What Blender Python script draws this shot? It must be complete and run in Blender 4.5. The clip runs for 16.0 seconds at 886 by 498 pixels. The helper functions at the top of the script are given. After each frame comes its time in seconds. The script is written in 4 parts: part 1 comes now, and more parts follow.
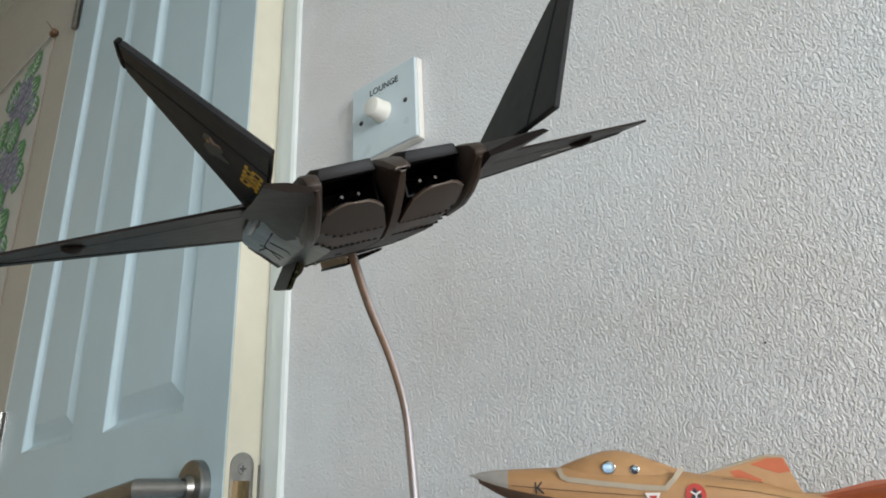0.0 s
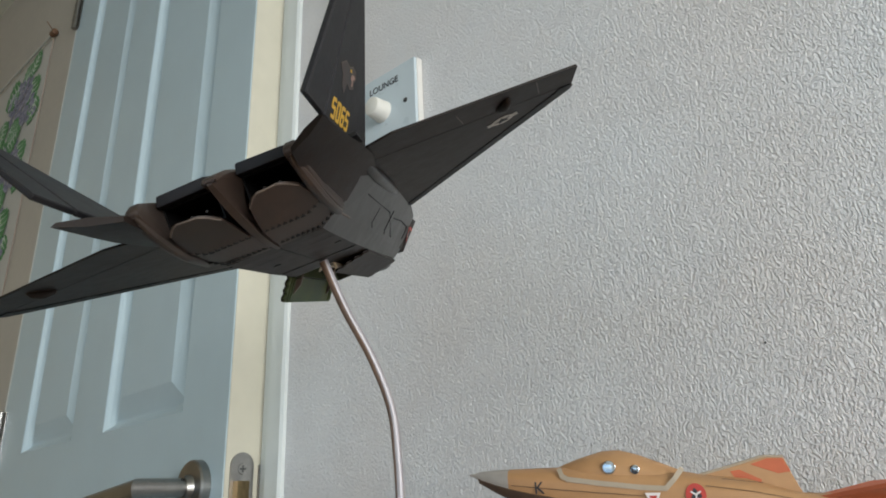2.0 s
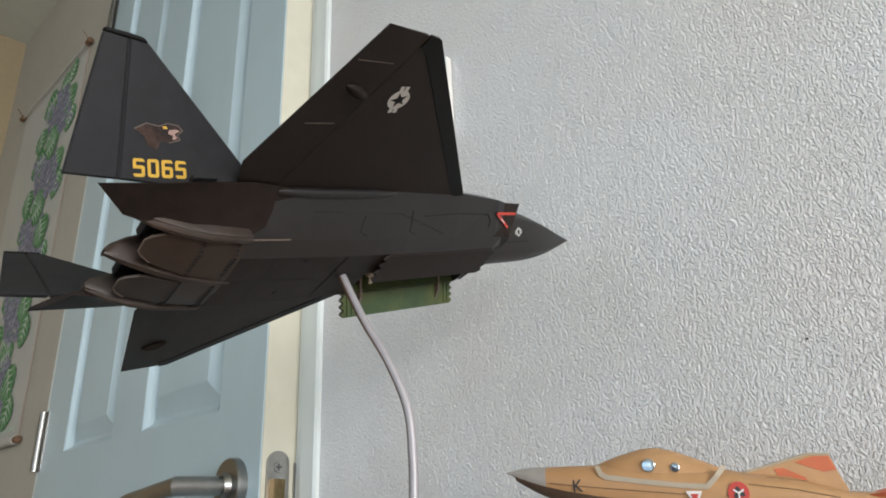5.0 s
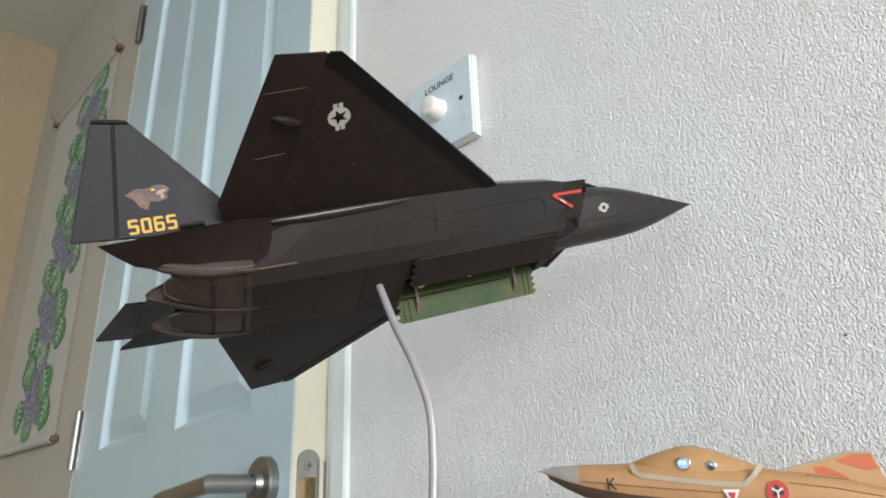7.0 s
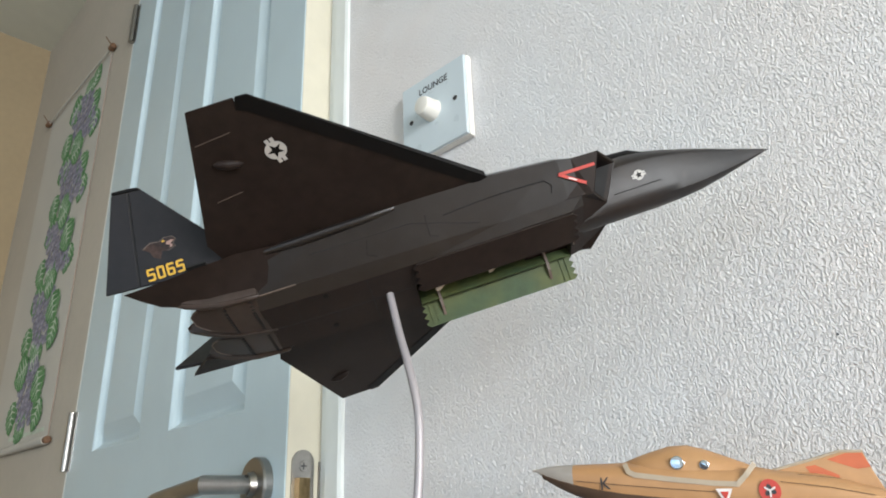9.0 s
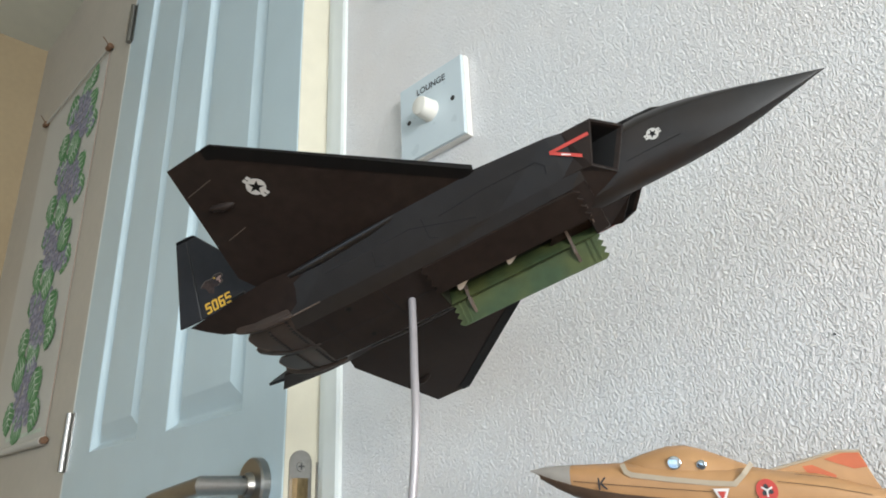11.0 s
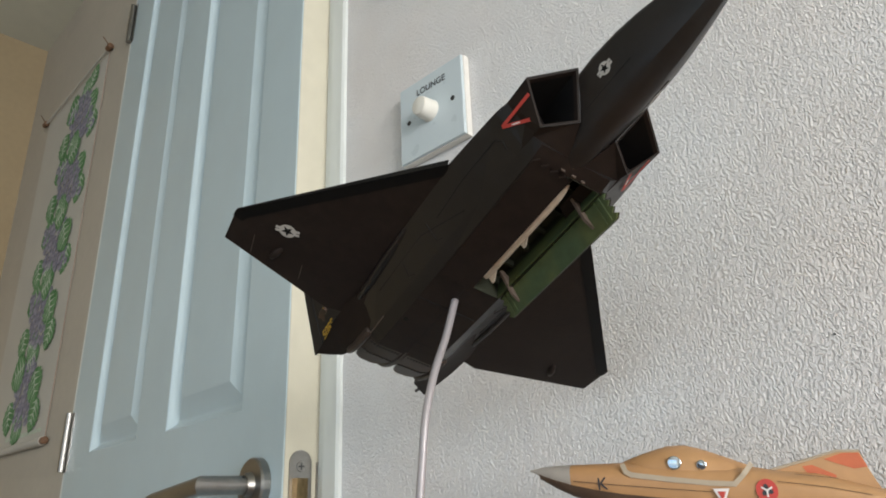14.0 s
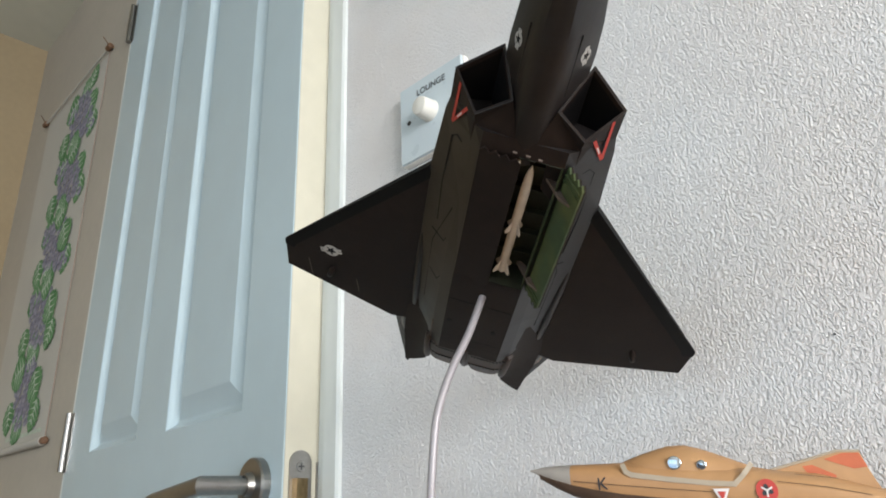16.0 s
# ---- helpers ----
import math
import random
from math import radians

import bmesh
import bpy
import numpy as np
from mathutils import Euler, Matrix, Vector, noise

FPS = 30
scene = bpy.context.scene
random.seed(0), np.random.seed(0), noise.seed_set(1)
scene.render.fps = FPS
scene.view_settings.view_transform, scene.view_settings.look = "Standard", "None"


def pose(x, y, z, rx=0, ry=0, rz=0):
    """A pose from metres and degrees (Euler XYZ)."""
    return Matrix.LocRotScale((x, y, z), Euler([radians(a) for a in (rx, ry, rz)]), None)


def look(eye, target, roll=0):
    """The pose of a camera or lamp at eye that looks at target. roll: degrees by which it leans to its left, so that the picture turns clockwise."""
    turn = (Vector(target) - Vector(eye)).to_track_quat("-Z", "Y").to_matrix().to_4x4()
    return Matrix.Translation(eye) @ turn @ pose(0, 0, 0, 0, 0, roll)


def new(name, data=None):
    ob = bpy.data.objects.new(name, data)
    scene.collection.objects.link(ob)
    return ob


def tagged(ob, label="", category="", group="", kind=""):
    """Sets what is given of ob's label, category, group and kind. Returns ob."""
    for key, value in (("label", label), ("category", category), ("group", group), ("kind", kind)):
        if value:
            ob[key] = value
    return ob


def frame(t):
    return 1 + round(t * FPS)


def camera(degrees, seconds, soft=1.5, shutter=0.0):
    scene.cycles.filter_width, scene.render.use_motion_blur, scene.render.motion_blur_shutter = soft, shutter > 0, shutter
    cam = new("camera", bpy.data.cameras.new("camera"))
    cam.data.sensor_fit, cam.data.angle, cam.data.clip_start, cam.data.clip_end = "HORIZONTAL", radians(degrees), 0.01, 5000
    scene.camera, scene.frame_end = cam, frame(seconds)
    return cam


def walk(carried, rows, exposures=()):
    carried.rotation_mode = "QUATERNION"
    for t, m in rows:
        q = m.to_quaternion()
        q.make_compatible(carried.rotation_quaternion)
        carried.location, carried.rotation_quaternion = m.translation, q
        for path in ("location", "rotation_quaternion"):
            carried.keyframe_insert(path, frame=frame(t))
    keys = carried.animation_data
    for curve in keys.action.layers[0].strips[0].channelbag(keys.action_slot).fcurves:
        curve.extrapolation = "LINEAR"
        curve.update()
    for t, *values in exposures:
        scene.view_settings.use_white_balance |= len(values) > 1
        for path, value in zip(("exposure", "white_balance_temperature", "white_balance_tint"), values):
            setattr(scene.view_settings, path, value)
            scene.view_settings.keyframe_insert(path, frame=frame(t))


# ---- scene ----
import itertools

cam = camera(67.13, 16.0, soft=1.85)


def aim(eye, fwd, right):
    """Camera pose from its eye, its forward way and its right-hand way."""
    f = Vector(fwd).normalized()
    r0 = f.cross(Vector((0, 0, 1))).normalized()
    u0 = r0.cross(f)
    roll = math.degrees(math.atan2(Vector(right).dot(u0), Vector(right).dot(r0)))
    return look(Vector(eye), Vector(eye) + f, roll)


VIEW_A = aim((0.3941, -0.4055, 0.9678), (-0.59555, 0.71934, 0.35758), (0.75882, 0.64985, -0.04346))
VIEW_C = aim((0.3891, -0.4094, 0.9661), (-0.65371, 0.66554, 0.36017), (0.70355, 0.7098, -0.03465))
VIEW_B1, VIEW_B2, VIEW_B3 = [VIEW_A.lerp(VIEW_C, k) for k in (0.060, 0.100, 0.145)]
VIEW_D = aim((0.3891, -0.4093, 0.9662), (-0.653, 0.66644, 0.3598), (0.70436, 0.70898, -0.03487))
VIEW_E = aim((0.3893, -0.4092, 0.9662), (-0.65108, 0.66824, 0.35993), (0.70582, 0.70744, -0.03667))
VIEW_F = aim((0.3895, -0.409, 0.9663), (-0.64843, 0.67102, 0.35954), (0.70837, 0.70483, -0.03791))
VIEW_G = aim((0.3896, -0.409, 0.9663), (-0.64753, 0.67193, 0.35947), (0.70911, 0.70404, -0.03865))
VIEW_H = aim((0.3898, -0.4088, 0.9664), (-0.64533, 0.67404, 0.35947), (0.71094, 0.70211, -0.04022))
walk(cam, [(0.0, VIEW_A), (1.8, VIEW_A), (3.5, VIEW_A), (3.8, VIEW_B1), (4.0, VIEW_B2), (4.2, VIEW_B3), (6.2, VIEW_C), (6.5, VIEW_C), (7.0, VIEW_D), (7.5, VIEW_E), (8.5, VIEW_F), (9.0, VIEW_G),
           (11.2, VIEW_H), (13.5, VIEW_H), (16.0, VIEW_H)],
     exposures=[(0.0, -0.10, 6500, 10), (1.2, -0.24, 6520, 10), (2.5, -0.30, 6550, 11), (3.5, -0.22, 6560, 12), (4.2, -0.15, 6560, 12), (6.5, 0.22, 6560, 12), (9.0, 0.31, 6560, 12),
                (12.0, 0.31, 6500, 10), (13.0, 0.20, 6500, 10), (13.5, 0.10, 6600, 10), (14.0, -0.04, 6850, 13), (14.5, 0.05, 6660, 13), (15.0, 0.15, 6640, 14), (16.0, 0.23, 6580, 13)])

# ---------------------------------------------------------------- light
world = bpy.data.worlds.new("sky")
scene.world = world
world.use_nodes = True
wn = world.node_tree
sky = wn.nodes.new("ShaderNodeTexSky")
sky.sky_type, sky.sun_disc = "NISHITA", False
sky.sun_elevation, sky.sun_rotation = radians(38), radians(120)
wn.nodes["Background"].inputs["Strength"].default_value = 0.12
wn.links.new(sky.outputs[0], wn.nodes["Background"].inputs["Color"])


def window_light(name, m, sx, sy, power, colour):
    d = bpy.data.lights.new(name, "AREA")
    d.shape, d.size, d.size_y, d.energy, d.color = "RECTANGLE", sx, sy, power, colour
    ob = new(name, d)
    ob.matrix_world = m
    return ob


# warm daylight through the window beside the textured wall, blue skylight through the one behind
window_light("window_light_east", look((3.36, -1.15, 1.40), (0.2, -0.35, 1.1)), 1.5, 1.1, 104, (0.905, 0.955, 0.985))
window_light("window_light_south", look((0.55, -2.87, 0.95), (0.55, 0, 1.02)), 3.0, 1.5, 15.5, (0.50, 0.755, 1.0))

# ---------------------------------------------------------------- materials


def mat(name, colour, rough=0.6, metal=0.0, vary=0.12, scale=40.0, bump=0.0, bscale=400.0, spec=0.5, island=0.0, coat=0.0, tint=None, tscale=6.0, stretch=None):
    """A surface with fine grain, broader stains and relief, at real size (scales are per metre)."""
    m = bpy.data.materials.new(name)
    m.use_nodes = True
    nt = m.node_tree
    b = nt.nodes["Principled BSDF"]
    b.inputs["Roughness"].default_value = rough
    b.inputs["Metallic"].default_value = metal
    b.inputs["Specular IOR Level"].default_value = spec
    b.inputs["Coat Weight"].default_value = coat
    co = nt.nodes.new("ShaderNodeTexCoord")
    n1 = nt.nodes.new("ShaderNodeTexNoise")
    n1.inputs["Scale"].default_value = scale
    n1.inputs["Detail"].default_value = 6
    nt.links.new(co.outputs["Object"], n1.inputs["Vector"])
    n2 = nt.nodes.new("ShaderNodeTexNoise")
    n2.inputs["Scale"].default_value = tscale
    n2.inputs["Detail"].default_value = 3
    nt.links.new(co.outputs["Object"], n2.inputs["Vector"])
    r1 = nt.nodes.new("ShaderNodeMapRange")
    r1.inputs["From Min"].default_value, r1.inputs["From Max"].default_value = 0.25, 0.75
    r1.inputs["To Min"].default_value, r1.inputs["To Max"].default_value = 1 - vary, 1 + vary
    nt.links.new(n1.outputs["Fac"], r1.inputs["Value"])
    mix = nt.nodes.new("ShaderNodeMix")
    mix.data_type = "RGBA"
    second = tint if tint else tuple(c * (1 - vary) for c in colour)
    mix.inputs["A"].default_value = (*colour, 1)
    mix.inputs["B"].default_value = (*second, 1)
    r2 = nt.nodes.new("ShaderNodeMapRange")
    r2.inputs["From Min"].default_value, r2.inputs["From Max"].default_value = 0.4, 0.65
    nt.links.new(n2.outputs["Fac"], r2.inputs["Value"])
    nt.links.new(r2.outputs["Result"], mix.inputs["Factor"])
    mul = nt.nodes.new("ShaderNodeVectorMath")
    mul.operation = "SCALE"
    nt.links.new(mix.outputs["Result"], mul.inputs[0])
    nt.links.new(r1.outputs["Result"], mul.inputs["Scale"])
    nt.links.new(mul.outputs["Vector"], b.inputs["Base Color"])
    rr = nt.nodes.new("ShaderNodeMapRange")
    rr.inputs["To Min"].default_value, rr.inputs["To Max"].default_value = max(0.02, rough - 0.08), min(1, rough + 0.08)
    nt.links.new(n1.outputs["Fac"], rr.inputs["Value"])
    nt.links.new(rr.outputs["Result"], b.inputs["Roughness"])
    if bump:
        n3 = nt.nodes.new("ShaderNodeTexNoise")
        n3.inputs["Scale"].default_value = bscale
        n3.inputs["Detail"].default_value = 4
        if stretch:
            mp = nt.nodes.new("ShaderNodeMapping")
            mp.inputs["Scale"].default_value = stretch
            nt.links.new(co.outputs["Object"], mp.inputs["Vector"])
            nt.links.new(mp.outputs["Vector"], n3.inputs["Vector"])
        else:
            nt.links.new(co.outputs["Object"], n3.inputs["Vector"])
        bp = nt.nodes.new("ShaderNodeBump")
        bp.inputs["Strength"].default_value = 1.0
        bp.inputs["Distance"].default_value = bump
        nt.links.new(n3.outputs["Fac"], bp.inputs["Height"])
        nt.links.new(bp.outputs["Normal"], b.inputs["Normal"])
    return m


def wallpaper_material():
    """Painted blown-vinyl paper: wandering raised ridges a few millimetres apart, mostly upright."""
    m = mat("textured_wallpaper", (0.80, 0.80, 0.805), 0.6, vary=0.03, scale=25, tint=(0.785, 0.745, 0.725), tscale=4)
    nt = m.node_tree
    b = nt.nodes["Principled BSDF"]
    co = nt.nodes.new("ShaderNodeTexCoord")
    mp = nt.nodes.new("ShaderNodeMapping")
    mp.inputs["Scale"].default_value = (1.0, 1.0, 0.62)
    nt.links.new(co.outputs["Object"], mp.inputs["Vector"])
    warp = nt.nodes.new("ShaderNodeTexNoise")
    warp.inputs["Scale"].default_value = 340
    warp.inputs["Detail"].default_value = 2
    nt.links.new(mp.outputs["Vector"], warp.inputs["Vector"])
    sc = nt.nodes.new("ShaderNodeVectorMath")
    sc.operation = "MULTIPLY_ADD"
    sc.inputs[1].default_value = (0.0036, 0.0036, 0.0036)
    nt.links.new(warp.outputs["Color"], sc.inputs[0])
    nt.links.new(mp.outputs["Vector"], sc.inputs[2])
    ridge = nt.nodes.new("ShaderNodeTexNoise")
    ridge.inputs["Scale"].default_value = 450
    ridge.inputs["Detail"].default_value = 1.5
    nt.links.new(sc.outputs["Vector"], ridge.inputs["Vector"])
    sub = nt.nodes.new("ShaderNodeMath")
    sub.operation = "SUBTRACT"
    sub.inputs[1].default_value = 0.5
    nt.links.new(ridge.outputs["Fac"], sub.inputs[0])
    ab = nt.nodes.new("ShaderNodeMath")
    ab.operation = "ABSOLUTE"
    nt.links.new(sub.outputs[0], ab.inputs[0])
    mr = nt.nodes.new("ShaderNodeMapRange")
    mr.interpolation_type = "SMOOTHSTEP"
    mr.inputs["From Min"].default_value, mr.inputs["From Max"].default_value = 0.0, 0.16
    mr.inputs["To Min"].default_value, mr.inputs["To Max"].default_value = 1.0, 0.0
    nt.links.new(ab.outputs[0], mr.inputs["Value"])
    fine = nt.nodes.new("ShaderNodeTexNoise")
    fine.inputs["Scale"].default_value = 500
    fine.inputs["Detail"].default_value = 3
    nt.links.new(mp.outputs["Vector"], fine.inputs["Vector"])
    ad = nt.nodes.new("ShaderNodeMath")
    ad.operation = "MULTIPLY_ADD"
    ad.inputs[1].default_value = 0.30
    nt.links.new(fine.outputs["Fac"], ad.inputs[0])
    nt.links.new(mr.outputs["Result"], ad.inputs[2])
    bp = nt.nodes.new("ShaderNodeBump")
    bp.inputs["Strength"].default_value = 1.0
    bp.inputs["Distance"].default_value = 0.00066
    nt.links.new(ad.outputs[0], bp.inputs["Height"])
    nt.links.new(bp.outputs["Normal"], b.inputs["Normal"])
    return m


M_PAPER = wallpaper_material()
M_TAN = mat("tan_wall_paint", (0.345, 0.262, 0.155), 0.8, vary=0.05, scale=60, bump=0.00008, bscale=300)
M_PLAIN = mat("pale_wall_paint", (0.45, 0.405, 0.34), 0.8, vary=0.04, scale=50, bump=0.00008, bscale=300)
M_PALE = mat("cream_wall_paint", (0.72, 0.69, 0.63), 0.8, vary=0.04, scale=50, bump=0.00008, bscale=300)
M_CEIL = mat("ceiling_paint", (0.57, 0.56, 0.465), 0.9, vary=0.03, scale=30, bump=0.0001, bscale=200)
M_FLOOR = mat("carpet", (0.29, 0.275, 0.265), 0.95, vary=0.25, scale=300, bump=0.002, bscale=500)
M_DOOR = mat("door_gloss_white", (0.54, 0.655, 0.70), 0.34, vary=0.03, scale=14, bump=0.00035, bscale=260, stretch=(1.0, 1.0, 0.05))
M_EDGE = mat("cream_door_edge", (0.64, 0.60, 0.485), 0.5, vary=0.04, scale=40, bump=0.00008, bscale=300)
M_TRIM = mat("white_trim_gloss", (0.70, 0.73, 0.71), 0.4, vary=0.03, scale=30)
M_STEEL = mat("brushed_steel", (0.34, 0.325, 0.305), 0.34, metal=1.0, vary=0.08, scale=200)
M_BRASS = mat("worn_brass", (0.42, 0.30, 0.16), 0.38, metal=1.0, vary=0.25, scale=150)
M_PLATE = mat("white_switch_plastic", (0.60, 0.675, 0.71), 0.3, vary=0.015, scale=60)
M_PLATEBASE = mat("aged_ivory_plastic", (0.78, 0.75, 0.70), 0.45, vary=0.05, scale=60)
M_KNOB = mat("ivory_knob_plastic", (0.80, 0.77, 0.70), 0.35, vary=0.03, scale=80)
M_INK = mat("black_print", (0.03, 0.03, 0.035), 0.6, vary=0.1, scale=300)
M_SCREW = mat("dark_screw", (0.10, 0.10, 0.10), 0.4, metal=0.8, vary=0.2, scale=400)
M_CLOTH = mat("undyed_linen", (0.50, 0.475, 0.425), 0.9, vary=0.05, scale=300, bump=0.00005, bscale=900)
M_LEAF = mat("green_fabric_print", (0.075, 0.205, 0.07), 0.9, vary=0.25, scale=120, tint=(0.13, 0.27, 0.12), tscale=45)
M_VEIN = mat("pale_green_fabric_print", (0.50, 0.56, 0.46), 0.9, vary=0.1, scale=120)
M_GRAPE = mat("violet_fabric_print", (0.165, 0.155, 0.205), 0.9, vary=0.25, scale=120, tint=(0.31, 0.30, 0.36), tscale=50)
M_BROWN = mat("brown_wood", (0.16, 0.08, 0.04), 0.6, vary=0.2, scale=150)
M_STRING = mat("brown_braid", (0.40, 0.31, 0.25), 0.9, vary=0.15, scale=300)
M_JET = mat("matt_black_brown_paint", (0.0175, 0.0115, 0.0094), 0.5, spec=0.16, vary=0.22, scale=180, bump=0.00006, bscale=700, tint=(0.0215, 0.0150, 0.0120), tscale=25)
M_FIN = mat("matt_navy_black_paint", (0.0150, 0.0145, 0.0165), 0.5, spec=0.22, vary=0.2, scale=160, bump=0.00005, bscale=600, tint=(0.0185, 0.0165, 0.0175), tscale=22)
M_JETDARK = mat("black_edge_paint", (0.006, 0.0055, 0.0055), 0.5, spec=0.15, vary=0.2, scale=180)
M_JETSIDE = mat("satin_charcoal_paint", (0.0098, 0.0078, 0.0074), 0.34, spec=0.52, vary=0.22, scale=140, bump=0.00003, bscale=600, tint=(0.0135, 0.0110, 0.0102), tscale=22)
M_NOSE = mat("brown_black_nose_paint", (0.0175, 0.0125, 0.0105), 0.43, spec=0.38, vary=0.25, scale=120, bump=0.00004, bscale=500, tint=(0.0125, 0.0115, 0.0120), tscale=30)
M_PETAL = mat("burnt_metal_paint", (0.050, 0.031, 0.023), 0.48, metal=0.15, vary=0.25, scale=160, tint=(0.04, 0.03, 0.025), tscale=40)
M_LINE = mat("panel_line_black", (0.006, 0.006, 0.006), 0.8, vary=0.1, scale=100)
M_WEAR = mat("worn_bare_edge", (0.13, 0.095, 0.075), 0.5, vary=0.3, scale=300)
M_LIP = mat("rubbed_dark_edge", (0.024, 0.019, 0.017), 0.5, vary=0.3, scale=300)
M_GREEN = mat("zinc_green_primer", (0.047, 0.076, 0.036), 0.55, spec=0.3, vary=0.2, scale=160, tint=(0.080, 0.094, 0.032), tscale=35, bump=0.00008, bscale=500)
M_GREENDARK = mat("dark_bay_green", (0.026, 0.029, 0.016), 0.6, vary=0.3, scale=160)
M_WOOD = mat("bare_balsa", (0.55, 0.42, 0.28), 0.7, vary=0.15, scale=200)
M_MISSILE = mat("off_white_missile_paint", (0.60, 0.52, 0.43), 0.45, vary=0.1, scale=200)
M_INSIG = mat("pale_grey_decal", (0.50, 0.48, 0.45), 0.6, vary=0.06, scale=300)
M_RED = mat("red_decal", (0.52, 0.05, 0.035), 0.5, vary=0.12, scale=300)
M_YELLOW = mat("yellow_decal", (0.62, 0.36, 0.03), 0.5, vary=0.1, scale=300)
M_BADGE = mat("bronze_decal", (0.060, 0.034, 0.026), 0.36, metal=0.75, vary=0.4, scale=500, tint=(0.022, 0.018, 0.018), tscale=120)
M_PINK = mat("pink_decal", (0.40, 0.25, 0.21), 0.5, vary=0.2, scale=300)
M_ROD = mat("grey_painted_rod", (0.38, 0.35, 0.36), 0.42, metal=0.25, vary=0.06, scale=120)
M_COPPER = mat("dull_copper_brown", (0.26, 0.165, 0.115), 0.45, metal=0.5, vary=0.2, scale=200, tint=(0.20, 0.14, 0.11), tscale=60)
M_TABLE = mat("warm_table_wood", (0.55, 0.36, 0.21), 0.35, vary=0.2, scale=30)
M_SAND = mat("sand_orange_paint", (0.48, 0.265, 0.12), 0.5, vary=0.06, scale=150, bump=0.00005, bscale=500, tint=(0.45, 0.24, 0.105), tscale=20)
M_SANDDARK = mat("dark_brown_shade_and_lines", (0.10, 0.06, 0.04), 0.5, vary=0.15, scale=150)
M_RADOME = mat("grey_radome_paint", (0.39, 0.35, 0.31), 0.5, vary=0.08, scale=150)
M_CANFRAME = mat("grey_canopy_frame_paint", (0.42, 0.34, 0.25), 0.5, vary=0.06, scale=200)
M_ORANGE = mat("brick_red_camouflage", (0.55, 0.13, 0.05), 0.5, vary=0.1, scale=150)
M_MIRROR = mat("silvered_glass", (0.48, 0.55, 0.62), 0.10, metal=1.0, vary=0.02, scale=100)
M_WHITEDECAL = mat("white_decal", (0.75, 0.70, 0.68), 0.5, vary=0.04, scale=200)
M_WINDOW = mat("window_frame_white", (0.8, 0.8, 0.8), 0.4, vary=0.03, scale=20)

# ---------------------------------------------------------------- mesh helpers


def link_bm(name, bm, material, smooth=False):
    bmesh.ops.recalc_face_normals(bm, faces=bm.faces)
    me = bpy.data.meshes.new(name)
    bm.to_mesh(me)
    bm.free()
    if smooth:
        me.shade_smooth()
        me.set_sharp_from_angle(angle=radians(35))
    if material:
        me.materials.append(material)
    return new(name, me)


def part(name, bm, material, parent, label="", smooth=False):
    ob = link_bm(name, bm, material, smooth)
    ob.parent = parent
    if label:
        ob["label"] = label
    return ob


def box(bm, x0, x1, y0, y1, z0, z1, bevel=0.0):
    r = bmesh.ops.create_cube(bm, size=1.0)
    for v in r["verts"]:
        v.co = Vector(((x0 + x1) / 2 + v.co.x * (x1 - x0), (y0 + y1) / 2 + v.co.y * (y1 - y0), (z0 + z1) / 2 + v.co.z * (z1 - z0)))
    if bevel:
        es = list({e for v in r["verts"] for e in v.link_edges})
        bmesh.ops.bevel(bm, geom=es, offset=bevel, segments=2, affect="EDGES", profile=0.5)
    return bm


def boxed(*a, **k):
    return box(bmesh.new(), *a, **k)


def loft(bm, rings, cap0=True, cap1=True, closed=True, skip=None):
    """Skin rings of equal length; skip(i, j) leaves a face out."""
    vs = [[bm.verts.new(p) for p in r] for r in rings]
    n = len(rings[0])
    for i in range(len(vs) - 1):
        for j in range(n if closed else n - 1):
            if skip and skip(i, j):
                continue
            k = (j + 1) % n
            bm.faces.new((vs[i][j], vs[i][k], vs[i + 1][k], vs[i + 1][j]))
    if cap0:
        bm.faces.new(vs[0])
    if cap1:
        bm.faces.new(vs[-1])
    return bm


def tube(bm, pts, radii, n=14, cap=True):
    pts = [Vector(p) for p in pts]
    if not isinstance(radii, (list, tuple)):
        radii = [radii] * len(pts)
    rings, ref = [], None
    for i, p in enumerate(pts):
        d = (pts[min(i + 1, len(pts) - 1)] - pts[max(i - 1, 0)]).normalized()
        if ref is None:
            ref = d.orthogonal().normalized()
        ref = (ref - d * ref.dot(d)).normalized()
        s = d.cross(ref)
        rings.append([p + (ref * math.cos(a) + s * math.sin(a)) * radii[i] for a in [2 * math.pi * k / n for k in range(n)]])
    return loft(bm, rings, cap, cap)


def slab(bm, outline, normal, thick):
    """A flat plate: outline points in 3D, thickened by thick along normal."""
    nrm = Vector(normal).normalized() * thick
    a = [bm.verts.new(Vector(p)) for p in outline]
    b = [bm.verts.new(Vector(p) + nrm) for p in outline]
    bm.faces.new(a)
    bm.faces.new(b[::-1])
    for i in range(len(a)):
        k = (i + 1) % len(a)
        bm.faces.new((a[i], b[i], b[k], a[k]))
    return bm


def soften(bm, width, segments=2):
    bmesh.ops.remove_doubles(bm, verts=bm.verts, dist=1e-6)
    es = [e for e in bm.edges if len(e.link_faces) == 2 and e.calc_face_angle(0) > radians(40)]
    bmesh.ops.bevel(bm, geom=es, offset=width, segments=segments, affect="EDGES", profile=0.5, clamp_overlap=True)
    return bm


